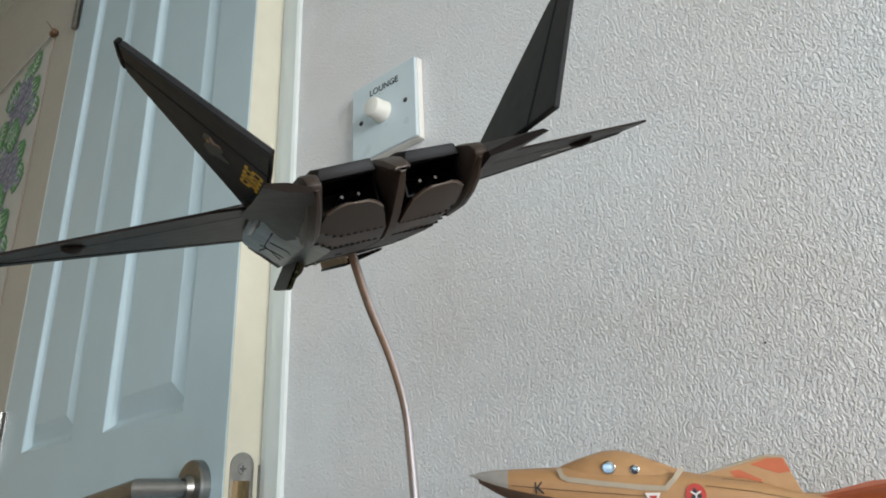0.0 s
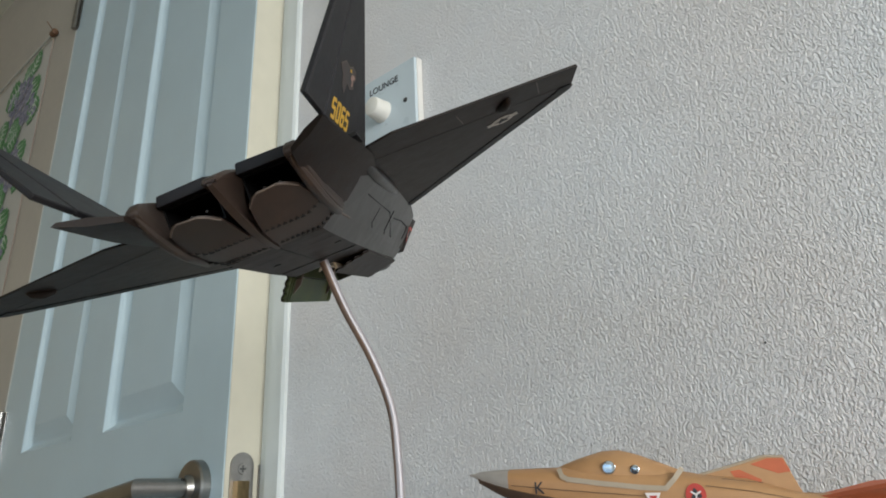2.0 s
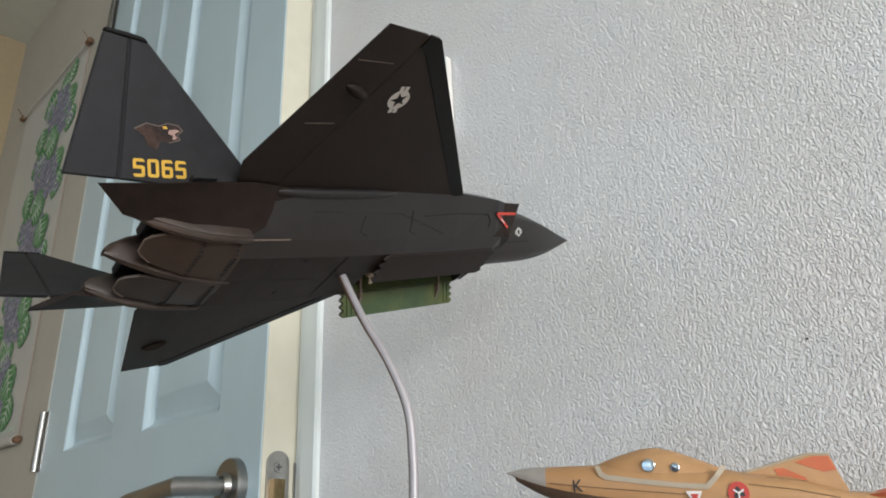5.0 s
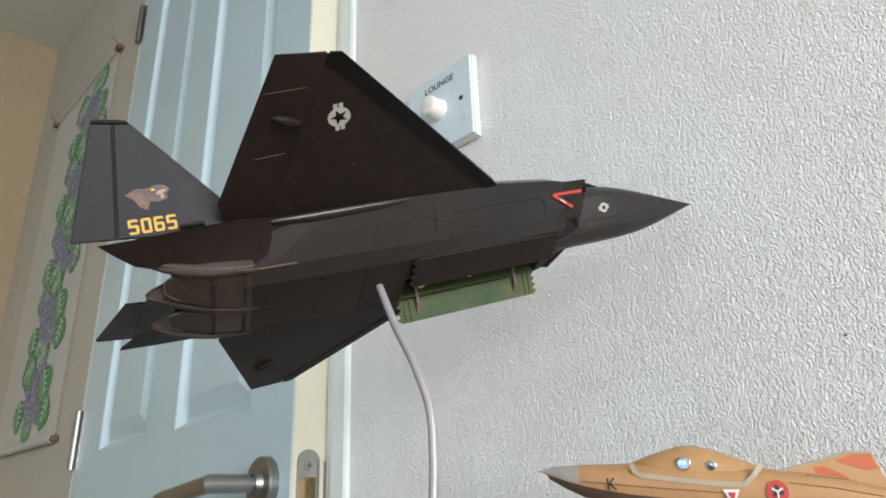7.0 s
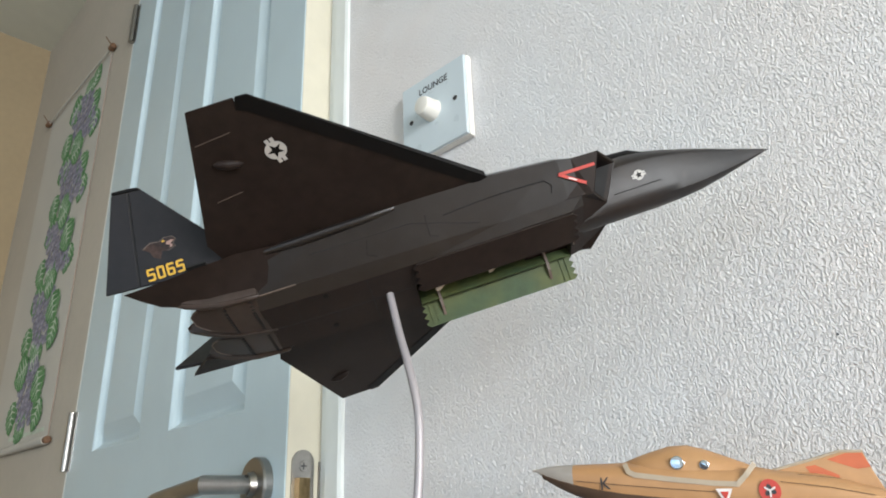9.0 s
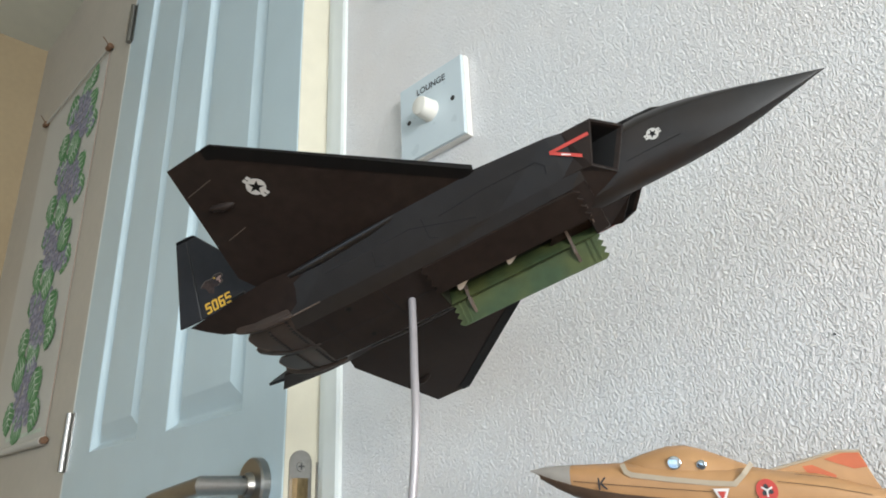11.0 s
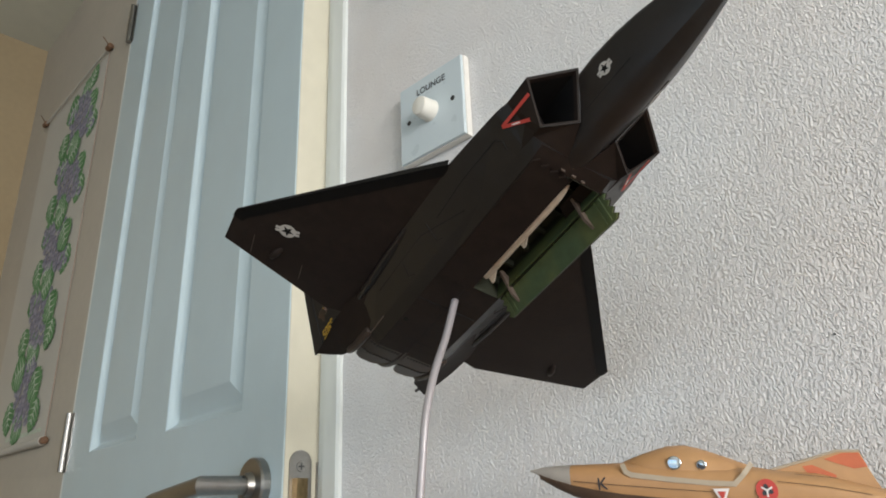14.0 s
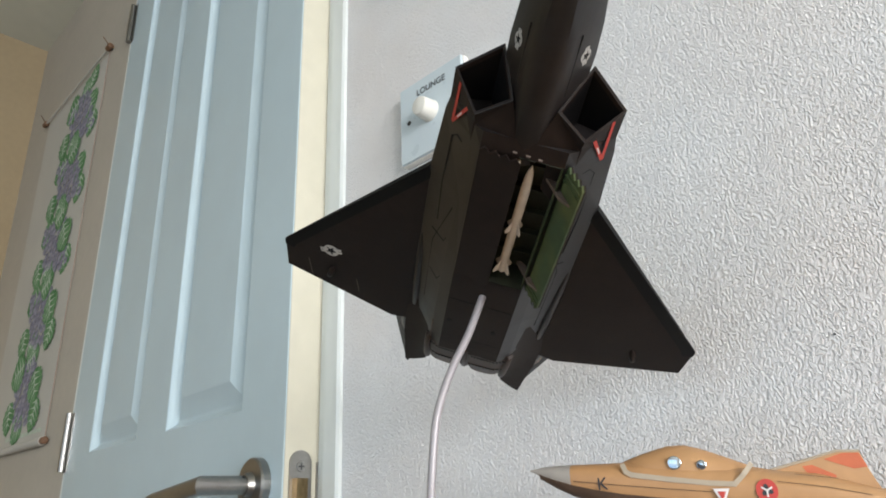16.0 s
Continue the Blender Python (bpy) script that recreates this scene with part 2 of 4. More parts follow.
def letters(text, size, extrude, bold=0.0):
    """Lettering as a mesh, centred, in the XY plane."""
    c = bpy.data.curves.new("lettering", "FONT")
    c.body, c.size, c.extrude, c.align_x, c.align_y = text, size, extrude, "CENTER", "CENTER"
    c.resolution_u = 3
    c.offset = bold
    tmp = new("lettering", c)
    me = bpy.data.meshes.new_from_object(tmp.evaluated_get(bpy.context.evaluated_depsgraph_get()))
    bm = bmesh.new()
    bm.from_mesh(me)
    bpy.data.objects.remove(tmp)
    bpy.data.curves.remove(c)
    bpy.data.meshes.remove(me)
    return bm


def frame_on(origin, xdir, normal):
    """A 4x4 whose x runs along xdir and whose z is the surface normal."""
    z = Vector(normal).normalized()
    x = Vector(xdir)
    x = (x - z * x.dot(z)).normalized()
    y = z.cross(x)
    m = Matrix((x, y, z)).transposed().to_4x4()
    m.translation = Vector(origin)
    return m


def empty(name, m, label, category, group="", kind=""):
    ob = new(name)
    ob.matrix_world = m
    ob.empty_display_size = 0.02
    return tagged(ob, label, category, group, kind)


# ---------------------------------------------------------------- the room
XW, XE, YS, ZC = -1.716, 3.40, -2.90, 2.378


def structure(name, bm, material, label, category, smooth=False):
    return tagged(link_bm(name, bm, material, smooth), label, category, kind="structure")


DX0, DX1, DZ = -0.940, -0.1835, 2.135      # doorway


def north_wall():
    bm = bmesh.new()
    box(bm, DX1 + 0.0115, XE + 0.12, 0, 0.12, 0, ZC)
    structure("wall_north", bm, M_PAPER, "white painted wall with raised wavy vinyl wallpaper", "wall")
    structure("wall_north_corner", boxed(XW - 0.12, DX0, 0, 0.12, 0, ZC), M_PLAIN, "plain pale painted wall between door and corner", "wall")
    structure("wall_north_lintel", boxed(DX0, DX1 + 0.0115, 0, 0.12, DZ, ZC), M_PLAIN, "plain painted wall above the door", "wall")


def holed_wall(name, along, at, a0, a1, h0, h1, w0, w1, thick, material, label):
    """A wall with one window opening (w0..w1 along, h0..h1 up)."""
    bm = bmesh.new()
    for (p0, p1, z0, z1) in ((a0, w0, 0, ZC), (w1, a1, 0, ZC), (w0, w1, 0, h0), (w0, w1, h1, ZC)):
        if along == "y":
            box(bm, at, at + thick, p0, p1, z0, z1)
        else:
            box(bm, p0, p1, at, at + thick, z0, z1)
    structure(name, bm, material, label, "wall")


north_wall()
structure("wall_west", boxed(XW - 0.12, XW, YS, 0, 0, ZC), M_TAN, "tan painted wall beside the door corner", "wall")
# walls out of view, painted pale to bounce light back into the room
holed_wall("wall_east", "y", XE, YS, 0.0, 0.82, 1.98, -1.95, -0.35, 0.12, M_PALE, "unseen pale wall with a window, bouncing daylight")
holed_wall("wall_south", "x", YS - 0.12, XW - 0.12, XE + 0.12, 0.17, 1.73, -1.00, 2.10, 0.12, M_PALE, "unseen pale wall with a window, bouncing daylight")
structure("floor", boxed(XW - 0.12, XE + 0.12, YS - 0.12, 0.12, -0.1, 0), M_FLOOR, "grey-brown carpeted floor", "floor")
structure("ceiling", boxed(XW - 0.12, XE + 0.12, YS - 0.12, 0.12, ZC, ZC + 0.1), M_CEIL, "off-white painted ceiling", "ceiling")


def doorway():
    """Lining and architrave of the doorway."""
    structure("door_lining", boxed(DX0, DX0 + 0.006, 0.0, 0.12, 0, DZ), M_TRIM, "white painted door lining on the hinge side", "door frame")
    bm = boxed(DX1, DX1 + 0.0115, -0.0015, 0.12, 0, DZ)
    structure("door_lining_latch", bm, M_TRIM, "white painted door lining on the latch side", "door frame")
    bm = bmesh.new()
    prof = [(-0.1718, 0.0), (-0.1718, -0.0035), (-0.1700, -0.0055), (-0.1500, -0.0055), (-0.1470, -0.0035), (-0.1465, 0.0)]
    loft(bm, [[(x, y - 0.0005, z) for x, y in prof] for z in (0.0, DZ + 0.05)])
    structure("architrave", bm, M_TRIM, "white gloss painted moulded architrave beside the door", "door frame")


doorway()

DOOR_YAW = -3.0
DOOR = pose(-0.9327, 0.0, 0.0, 0, 0, DOOR_YAW)
DW, DH, DT = 0.7455, 2.125, 0.040


def panel_door():
    root = empty("door_1", DOOR, "white gloss panel door standing slightly ajar with cream edge", "door", kind="structure")
    # leaf: face towards -y, panels sunk with a raised field
    bm = bmesh.new()
    cols = [(0.124, 0.334), (0.441, 0.653)]
    rows = [(1.071, 2.015), (0.20, 0.86)]
    xs = sorted({0.0, DW, *[c for col in cols for c in col[:2]]})
    zs = sorted({0.008, DH, *[c for row in rows for c in row[:2]]})
    grid = {(x, z): bm.verts.new((x, 0, z)) for x in xs for z in zs}
    back = {(x, z): bm.verts.new((x, DT, z)) for x in (0.0, DW) for z in (0.008, DH)}
    holes = {(c[0], r[0]): (c, r) for c in cols for r in rows}
    for i in range(len(xs) - 1):
        for j in range(len(zs) - 1):
            q = [grid[xs[i], zs[j]], grid[xs[i + 1], zs[j]], grid[xs[i + 1], zs[j + 1]], grid[xs[i], zs[j + 1]]]
            key = (xs[i], zs[j])
            if key not in holes:
                bm.faces.new(q)
                continue
            (cx0, cx1), (rz0, rz1) = holes[key]
            prev = q
            for ins, dep in ((0.0015, 0.0010), (0.0035, 0.0034), (0.0055, 0.0066), (0.0085, 0.0100), (0.0120, 0.0118), (0.0140, 0.0116), (0.0385, 0.0022), (0.0400, 0.0020)):
                ring = [bm.verts.new(p) for p in ((cx0 + ins, dep, rz0 + ins), (cx1 - ins, dep, rz0 + ins), (cx1 - ins, dep, rz1 - ins), (cx0 + ins, dep, rz1 - ins))]
                for k in range(4):
                    bm.faces.new((prev[k], prev[(k + 1) % 4], ring[(k + 1) % 4], ring[k]))
                prev = ring
            bm.faces.new(ring)
    bm.faces.new([back[0.0, 0.008], back[0.0, DH], back[DW, DH], back[DW, 0.008]])
    bm.faces.new([grid[x, zs[0]] for x in xs] + [back[DW, 0.008], back[0.0, 0.008]])
    bm.faces.new([grid[x, zs[-1]] for x in xs[::-1]] + [back[0.0, DH], back[DW, DH]])
    bm.faces.new([grid[0.0, z] for z in zs[::-1]] + [back[0.0, 0.008], back[0.0, DH]])
    bm.faces.new([grid[DW, z] for z in zs] + [back[DW, DH], back[DW, 0.008]])
    part("leaf", bm, M_DOOR, root)
    # unpainted cream edge strip
    part("edge_strip", boxed(DW + 0.0002, DW + 0.0012, 0.0012, DT - 0.001, 0.01, DH - 0.002), M_EDGE, root, "cream painted door edge")
    # hinges
    for z0 in (1.048, 1.955, 0.16):
        bm = bmesh.new()
        tube(bm, [(-0.001, -0.006, z0), (-0.001, -0.006, z0 + 0.1)], 0.0062, 12)
        for k in range(1, 5):
            tube(bm, [(-0.001, -0.006, z0 + 0.02 * k - 0.0006), (-0.001, -0.006, z0 + 0.02 * k + 0.0006)], 0.0066, 12)
        h = part("hinge", bm, M_STEEL, root, "steel butt hinge knuckle", smooth=True)
        part("hinge_leaf", boxed(0.0, 0.012, -0.0015, -0.0003, z0, z0 + 0.1), M_STEEL, h)
    # lever handle
    hx, hz = 0.699, 0.9937
    bm = bmesh.new()
    tube(bm, [(hx, -0.0002, hz), (hx, -0.008, hz), (hx, -0.0098, hz), (hx, -0.010, hz)], [0.026, 0.026, 0.0245, 0.02], 40)
    handle = part("lever_handle", bm, M_STEEL, root, "brushed steel lever handle on a round rose", smooth=True)
    # neck and lever meet in a sharp mitre
    r, yc, n = 0.0089, -0.0590, 28
    circle = [(r * math.cos(2 * math.pi * k / n), r * math.sin(2 * math.pi * k / n)) for k in range(n)]
    rings = [[(hx + ox, -0.009, hz + oz) for ox, oz in circle], [(hx + ox, yc - ox, hz + oz) for ox, oz in circle]]
    for x, dz, k in ((0.112, 0.0105, 1.0), (0.121, 0.0114, 0.93), (0.1235, 0.0117, 0.7)):
        rings.append([(hx - x, yc - ox * k, hz - dz + oz * k) for ox, oz in circle])
    bm = bmesh.new()
    loft(bm, rings)
    part("lever", bm, M_STEEL, handle, smooth=True)
    bm = bmesh.new()
    tube(bm, [(hx, -0.0098, hz + 0.0001), (hx, -0.016, hz)], [0.0125, 0.0105], 24)
    part("collar", bm, M_STEEL, handle, smooth=True)
    bm = bmesh.new()
    tube(bm, [(hx + 0.0045, -0.0185, hz + 0.0060), (hx + 0.0057, -0.0185, hz + 0.0076)], 0.0019, 10)
    part("grub_screw", bm, M_SCREW, handle)
    # latch faceplate on the edge
    ex, ey, w, zc = DW + 0.0013, DT / 2 - 0.002, 0.0122, 0.970
    bm = bmesh.new()
    top = [(ex, ey + w * math.cos(a), zc + 0.041 + w * math.sin(a)) for a in [math.pi * k / 12 for k in range(13)]]
    bot = [(ex, ey - w * math.cos(a), zc - 0.083 - w * math.sin(a)) for a in [math.pi * k / 12 for k in range(13)]]
    slab(bm, top + bot, (1, 0, 0), 0.0018)
    plate = part("latch_plate", bm, M_STEEL, root, "steel latch faceplate with rounded ends", smooth=True)
    bm = bmesh.new()
    slab(bm, [(ex + 0.002, ey - 0.009, zc + 0.002), (ex + 0.011, ey - 0.009, zc + 0.002), (ex + 0.004, ey + 0.007, zc + 0.002), (ex + 0.002, ey + 0.007, zc + 0.002)], (0, 0, 1), 0.025)
    part("latch_bolt", bm, M_BRASS, plate, "worn brass latch bolt")
    bm = bmesh.new()
    tube(bm, [(ex + 0.0016, ey, zc + 0.038), (ex + 0.0026, ey, zc + 0.038)], [0.0052, 0.0046], 18)
    s = part("plate_screw", bm, M_STEEL, plate)
    bm = bmesh.new()
    box(bm, ex + 0.0026, ex + 0.0029, ey - 0.0032, ey + 0.0032, zc + 0.0373, zc + 0.0387)
    box(bm, ex + 0.0026, ex + 0.0029, ey - 0.0007, ey + 0.0007, zc + 0.0348, zc + 0.0412)
    part("screw_slot", bm, M_SCREW, plate)


panel_door()


def keep_plate():
    bm = boxed(DX1 - 0.0012, DX1 + 0.0004, -0.0035, 0.02, 0.90, 1.012)
    ob = link_bm("strike_plate", bm, M_STEEL)
    tagged(ob, "steel strike plate on the white door lining", "strike plate", kind="structure")


keep_plate()


def dimmer_switch():
    """Square plate on a shallow box with a rotary knob."""
    root = empty("dimmer_switch", pose(0, -0.0006, 1.325), "white rotary dimmer switch plate marked for the lounge", "light switch")
    part("back_box", soften(boxed(-0.0437, 0.0437, -0.007, 0, -0.0437, 0.0437), 0.0008), M_PLATEBASE, root, "ivory backing frame")
    part("plate", soften(boxed(-0.0428, 0.0428, -0.0105, -0.007, -0.0428, 0.0428), 0.0007), M_PLATE, root)
    bm = bmesh.new()
    tube(bm, [(0, -0.0104, 0), (0, -0.012, 0), (0, -0.024, 0), (0, -0.0262, 0), (0, -0.0268, 0)], [0.0113, 0.0108, 0.0098, 0.009, 0.0075], 36)
    part("knob", bm, M_KNOB, root, "ivory plastic knob", smooth=True)
    for x in (-0.03015, 0.03015):
        bm = bmesh.new()
        tube(bm, [(x, -0.0104, 0), (x, -0.0110, 0)], [0.0027, 0.0023], 16)
        s = part("screw", bm, M_SCREW, root)
        bm = boxed(x - 0.0024, x + 0.0024, -0.0113, -0.0110, -0.0004, 0.0004)
        part("slot", bm, M_INK, s)
    bm = letters("LOUNGE", 0.0098, 0.0001, 0.00012)
    bm.transform(frame_on((0.0015, -0.01065, 0.0285), (1, 0, 0), (0, -1, 0)))
    part("lettering", bm, M_INK, root, "black printed word LOUNGE")


dimmer_switch()


def wall_hanging():
    x0, x1, z0, z1 = -1.50, -1.068, 1.118, 2.005
    root = empty("wall_hanging", pose(0, 0.0105, 0), "linen wall hanging printed with a grape vine", "wall hanging")
    bm = bmesh.new()
    box(bm, x0, x1, -0.0132, -0.0118, z0, z1)
    part("cloth", bm, M_CLOTH, root)
    for z, nm in ((z1 + 0.004, "top_rod"), (z0 - 0.006, "bottom_rod")):
        bm = bmesh.new()
        tube(bm, [(x0 - 0.01, -0.019, z), (x1 + 0.012, -0.019, z)], 0.0085 if nm == "bottom_rod" else 0.0026, 14)
        r = part(nm, bm, M_CLOTH, root, smooth=True)
        for x in (x0 - 0.012, x1 + 0.014):
            bm = bmesh.new()
            tube(bm, [(x - 0.011, -0.019, z), (x - 0.009, -0.019, z), (x + 0.009, -0.019, z), (x + 0.011, -0.019, z)], [0.0045, 0.007, 0.007, 0.0045], 12)
            part("rod_end", bm, M_BROWN, r, "brown turned wooden rod end")
            if nm == "top_rod":
                bm = bmesh.new()
                tube(bm, [(x, -0.021, z + 0.005), (x - 0.012, -0.033, z + 0.03)], 0.0012, 6)
                part("cord", bm, M_BROWN, r)
    part("border_braid", boxed(x1 - 0.0011, x1 + 0.0005, -0.0137, -0.0121, z0, z1), M_STRING, root, "brown edge braid")
    # vine: leaves and grape bunches in five repeats
    rnd = random.Random(4)

    bm = bmesh.new()
    slab(bm, [(0.0125 * math.cos(a), 0, 0.0105 * math.sin(a)) for a in [math.pi * q / 5 for q in range(10)]], (0, -1, 0), 0.0005)
    grape_mesh = bpy.data.meshes.new("grape")
    bm.to_mesh(grape_mesh)
    bm.free()
    grape_mesh.materials.append(M_GRAPE)

    count = itertools.count()

    def leaf(cx, cz, length, ang):
        length *= 0.90
        y = -0.0138 - 0.00037 * (next(count) % 7)
        bm = bmesh.new()
        d, s = Vector((math.cos(ang), 0, math.sin(ang))), Vector((-math.sin(ang), 0, math.cos(ang)))
        prof = [(0, 0), (0.05, 0.24), (0.14, 0.28), (0.16, 0.42), (0.30, 0.40), (0.33, 0.52), (0.47, 0.44), (0.50, 0.52), (0.63, 0.38), (0.67, 0.43), (0.78, 0.25), (0.83, 0.28), (1, 0)]
        out = [Vector((cx, y, cz)) + d * (a * length) + s * (b * length) for a, b in prof] + [Vector((cx, y, cz)) + d * (a * length) - s * (b * length) for a, b in prof[-2:0:-1]]
        slab(bm, out, (0, -1, 0), 0.0006)
        lf = part("leaf", bm, M_LEAF, root)
        bm = bmesh.new()
        o = Vector((cx, y - 0.00065, cz))
        slab(bm, [o + d * 0.05 * length - s * 0.0022, o + d * 0.92 * length, o + d * 0.05 * length + s * 0.0022], (0, -1, 0), 0.0003)
        for a, b in ((0.10, 0.34), (0.28, 0.42), (0.46, 0.38), (0.62, 0.28)):
            for sg in (1, -1):
                p, q = o + d * (a * length), o + d * ((a + 0.16) * length) + s * (sg * b * length)
                slab(bm, [p - d * 0.0024 - Vector((0, 0.0001 * sg, 0)), q, p + d * 0.0024], (0, -1, 0), 0.0003)
        part("vein", bm, M_VEIN, lf)

    for k in range(5):
        zc = 1.885 - 0.165 * k
        xc = -1.205 - 0.012 * k
        leaf(xc - 0.02, zc + 0.065, 0.085, radians(20))
        leaf(xc + 0.05, zc + 0.045, 0.095, radians(-65))
        leaf(xc + 0.105, zc - 0.02, 0.08, radians(-110))
        leaf(xc - 0.03, zc + 0.07, 0.10, radians(200))
        leaf(xc - 0.10, zc - 0.005, 0.085, radians(-80))
        leaf(xc - 0.045, zc - 0.05, 0.085, radians(-30))
        for r in range(10):
            for c in range(5):
                gx = xc - 0.085 + 0.030 * c + 0.012 * (r % 2) + 0.007 * r - 0.01 + rnd.uniform(-0.005, 0.005)
                gz = zc + 0.065 - 0.0140 * r + rnd.uniform(-0.004, 0.004)
                g1 = new("grape", grape_mesh)
                g1.parent = root
                g1.location = (gx, -0.0149 - 0.00006 * ((r * 4 + c) % 5), gz)
                g1.scale = (rnd.uniform(0.8, 1.2),) * 3
    leaf(-1.165, 1.955, 0.07, radians(55))
    for k in range(9):
        bm = bmesh.new()
        xx = -1.335 + 0.027 * k
        slab(bm, [(xx, -0.0136, 1.133), (xx + 0.022, -0.0136, 1.133), (xx + 0.022, -0.0136, 1.141), (xx, -0.0136, 1.141)], (0, -1, 0), 0.0005)
        part("printed_bar", bm, M_VEIN, root)
    return root


wall_hanging()


def wall_mark():
    bm = bmesh.new()
    tube(bm, [(-0.062, 0.0002, 1.523), (-0.062, -0.004, 1.523), (-0.062, -0.007, 1.521)], [0.012, 0.011, 0.006], 16)
    tagged(link_bm("wall_hook", bm, M_BROWN, True), "small brown wooden hook on the textured wall", "hook")
    bm = bmesh.new()
    tube(bm, [(0.293, 0.0003, 1.046), (0.293, -0.0006, 1.046)], [0.0009, 0.0006], 8)
    tagged(link_bm("nail_hole", bm, M_SCREW), "small dark filled nail hole in the wallpaper", "nail hole")


wall_mark()


def window(name, m, w, h):
    root = empty(name, m, "white framed window letting in daylight", "window", kind="structure")
    bm = bmesh.new()
    for a in ((-w / 2, w / 2, 0, 0.06), (-w / 2, w / 2, h - 0.06, h)):
        box(bm, a[0], a[1], -0.03, 0.03, a[2], a[3])
    for x in (-w / 2, w / 2 - 0.06, -0.03):
        box(bm, x, x + 0.06, -0.03, 0.03, 0.06, h - 0.06)
    part("window_frame", bm, M_WINDOW, root)


window("window_1", pose(XE + 0.06, -1.15, 0.82, 0, 0, 90), 1.60, 1.16)
window("window_2", pose(0.55, YS - 0.06, 0.17), 3.10, 1.56)

TZ = 0.78


def table():
    # unseen support; its warm top and west edge shape light reaching the jet
    root = empty("table", pose(0.52, -0.30, 0), "unseen side table under the models, warm brown to bounce light", "table")
    part("tabletop", soften(boxed(-0.47, 0.47, -0.27, 0.27, TZ - 0.03, TZ), 0.004), M_TABLE, root)
    for x in (-0.42, 0.42):
        for y in (-0.22, 0.22):
            part("leg", boxed(x - 0.025, x + 0.025, y - 0.025, y + 0.025, 0, TZ - 0.03), M_TABLE, root)


table()

# ---------------------------------------------------------------- the black jet on its turning rod
AXIS = Vector((0.18675, -0.20057, TZ))
LEAN = Matrix.Rotation(0.0129, 4, Vector((-0.978, 0.208, 0)))      # the turntable is not quite level
JX, JF, JU = Vector((-0.66415, -0.68363, 0.30257)), Vector((0.74736, -0.59702, 0.29157)), Vector((-0.01869, 0.41978, 0.90743))
JM = Matrix((JX * 0.001, JF * 0.001, JU * 0.001)).transposed().to_4x4()
JM.translation = Vector((-0.00877, 0.03644, 0.28502))


def heading(t):
    return 187.90 - 11.953 * t + 0.01123 * t * t + 0.70 * math.exp(-((t - 3.3) / 1.3) ** 2) - 0.27 * math.exp(-(t / 0.7) ** 2) + 0.0113 * max(0.0, t - 6.5) ** 2


def sway(t):
    """The rod leans a touch until the table is nudged, a third of the way through."""
    k = min(1.0, max(0.0, (6.2 - t) / 2.4))
    k = k * k * (3 - 2 * k)
    turn = Vector((0.00042, 0.00692, -0.00218))
    return Matrix.Translation(Vector((-0.00164, 0.00039, 0.00078)) * k) @ Matrix.Rotation(turn.length * k, 4, turn)


jet = empty("model_jet", Matrix.Translation(AXIS) @ sway(0) @ LEAN @ pose(0, 0, 0, 0, 0, heading(0)), "black twin-tail stealth jet model on a bent grey display rod", "model aircraft")


def jpart(name, bm, material, label="", parent=None, smooth=False):
    """A part of the jet, drawn in millimetres: x right, y forward, z up."""
    bm.transform(JM)
    return part(name, bm, material, parent or jet, label, smooth)


def mir(pts, s):
    return [(p[0] * s, p[1], p[2]) for p in pts]


def side_point(y, f, s):
    """A point on the hull's sloping side: f runs from the lower edge (0) to the chine (1)."""
    ys = (-60, -20, 26, 62, 97, 104)
    low = [(23.5, 6.2), (23.2, 4.8), (22.8, 4.1), (21.8, 4.2), (21.3, 4.4), (21.2, 4.6)]
    top = [(36, 18.8), (39, 19.5), (40, 19.8), (39.2, 19.6), (35.9, 18.8), (34.4, 18.4)]
    a = [float(np.interp(y, ys, [p[k] for p in low])) for k in (0, 1)]
    b = [float(np.interp(y, ys, [p[k] for p in top])) for k in (0, 1)]
    return (s * (a[0] + (b[0] - a[0]) * f), y, a[1] + (b[1] - a[1]) * f)


def jet_hull():
    # y, chine x z, lower edge x z, belly z, crown z
    secs = [(104, 34.4, 18.4, 21.2, 4.6, 2.0, 29), (97, 35.9, 18.8, 21.3, 4.4, 0.4, 31), (62, 39.2, 19.6, 21.8, 4.2, -0.1, 33), (26, 40, 19.8, 22.8, 4.1, -0.1, 32),
            (14, 40, 19.7, 23, 4.2, -0.1, 31), (-20, 39, 19.5, 23.2, 4.8, 0.2, 29), (-52, 36.5, 19.0, 23.4, 5.8, 1.2, 26.5), (-60, 36, 18.8, 23.5, 6.2, 1.7, 26)]
    rings = []
    for y, cx, cz, lx, lz, bz, tz in secs:
        rings.append([(0, y, tz), (cx * 0.55, y, tz - 2.5), (cx * 0.82, y, (tz + cz) / 2 + 1.5), (cx, y, cz), (lx, y, lz), (17, y, bz), (1, y, bz),
                      (-17.5, y, bz), (-lx, y, lz), (-cx, y, cz), (-cx * 0.82, y, (tz + cz) / 2 + 1.5), (-cx * 0.55, y, tz - 2.5)])
    bm = bmesh.new()
    loft(bm, rings, skip=lambda i, j: j == 6 and 1 <= i <= 3)
    bmesh.ops.recalc_face_normals(bm, faces=bm.faces)
    for f in bm.faces:      # the flat belly is matt, the sides satin
        f.material_index = 1 if f.normal.z < -0.85 else 0
    hull = jpart("fuselage", bm, M_JETSIDE, smooth=False)
    hull.data.materials.append(M_JET)
    return hull


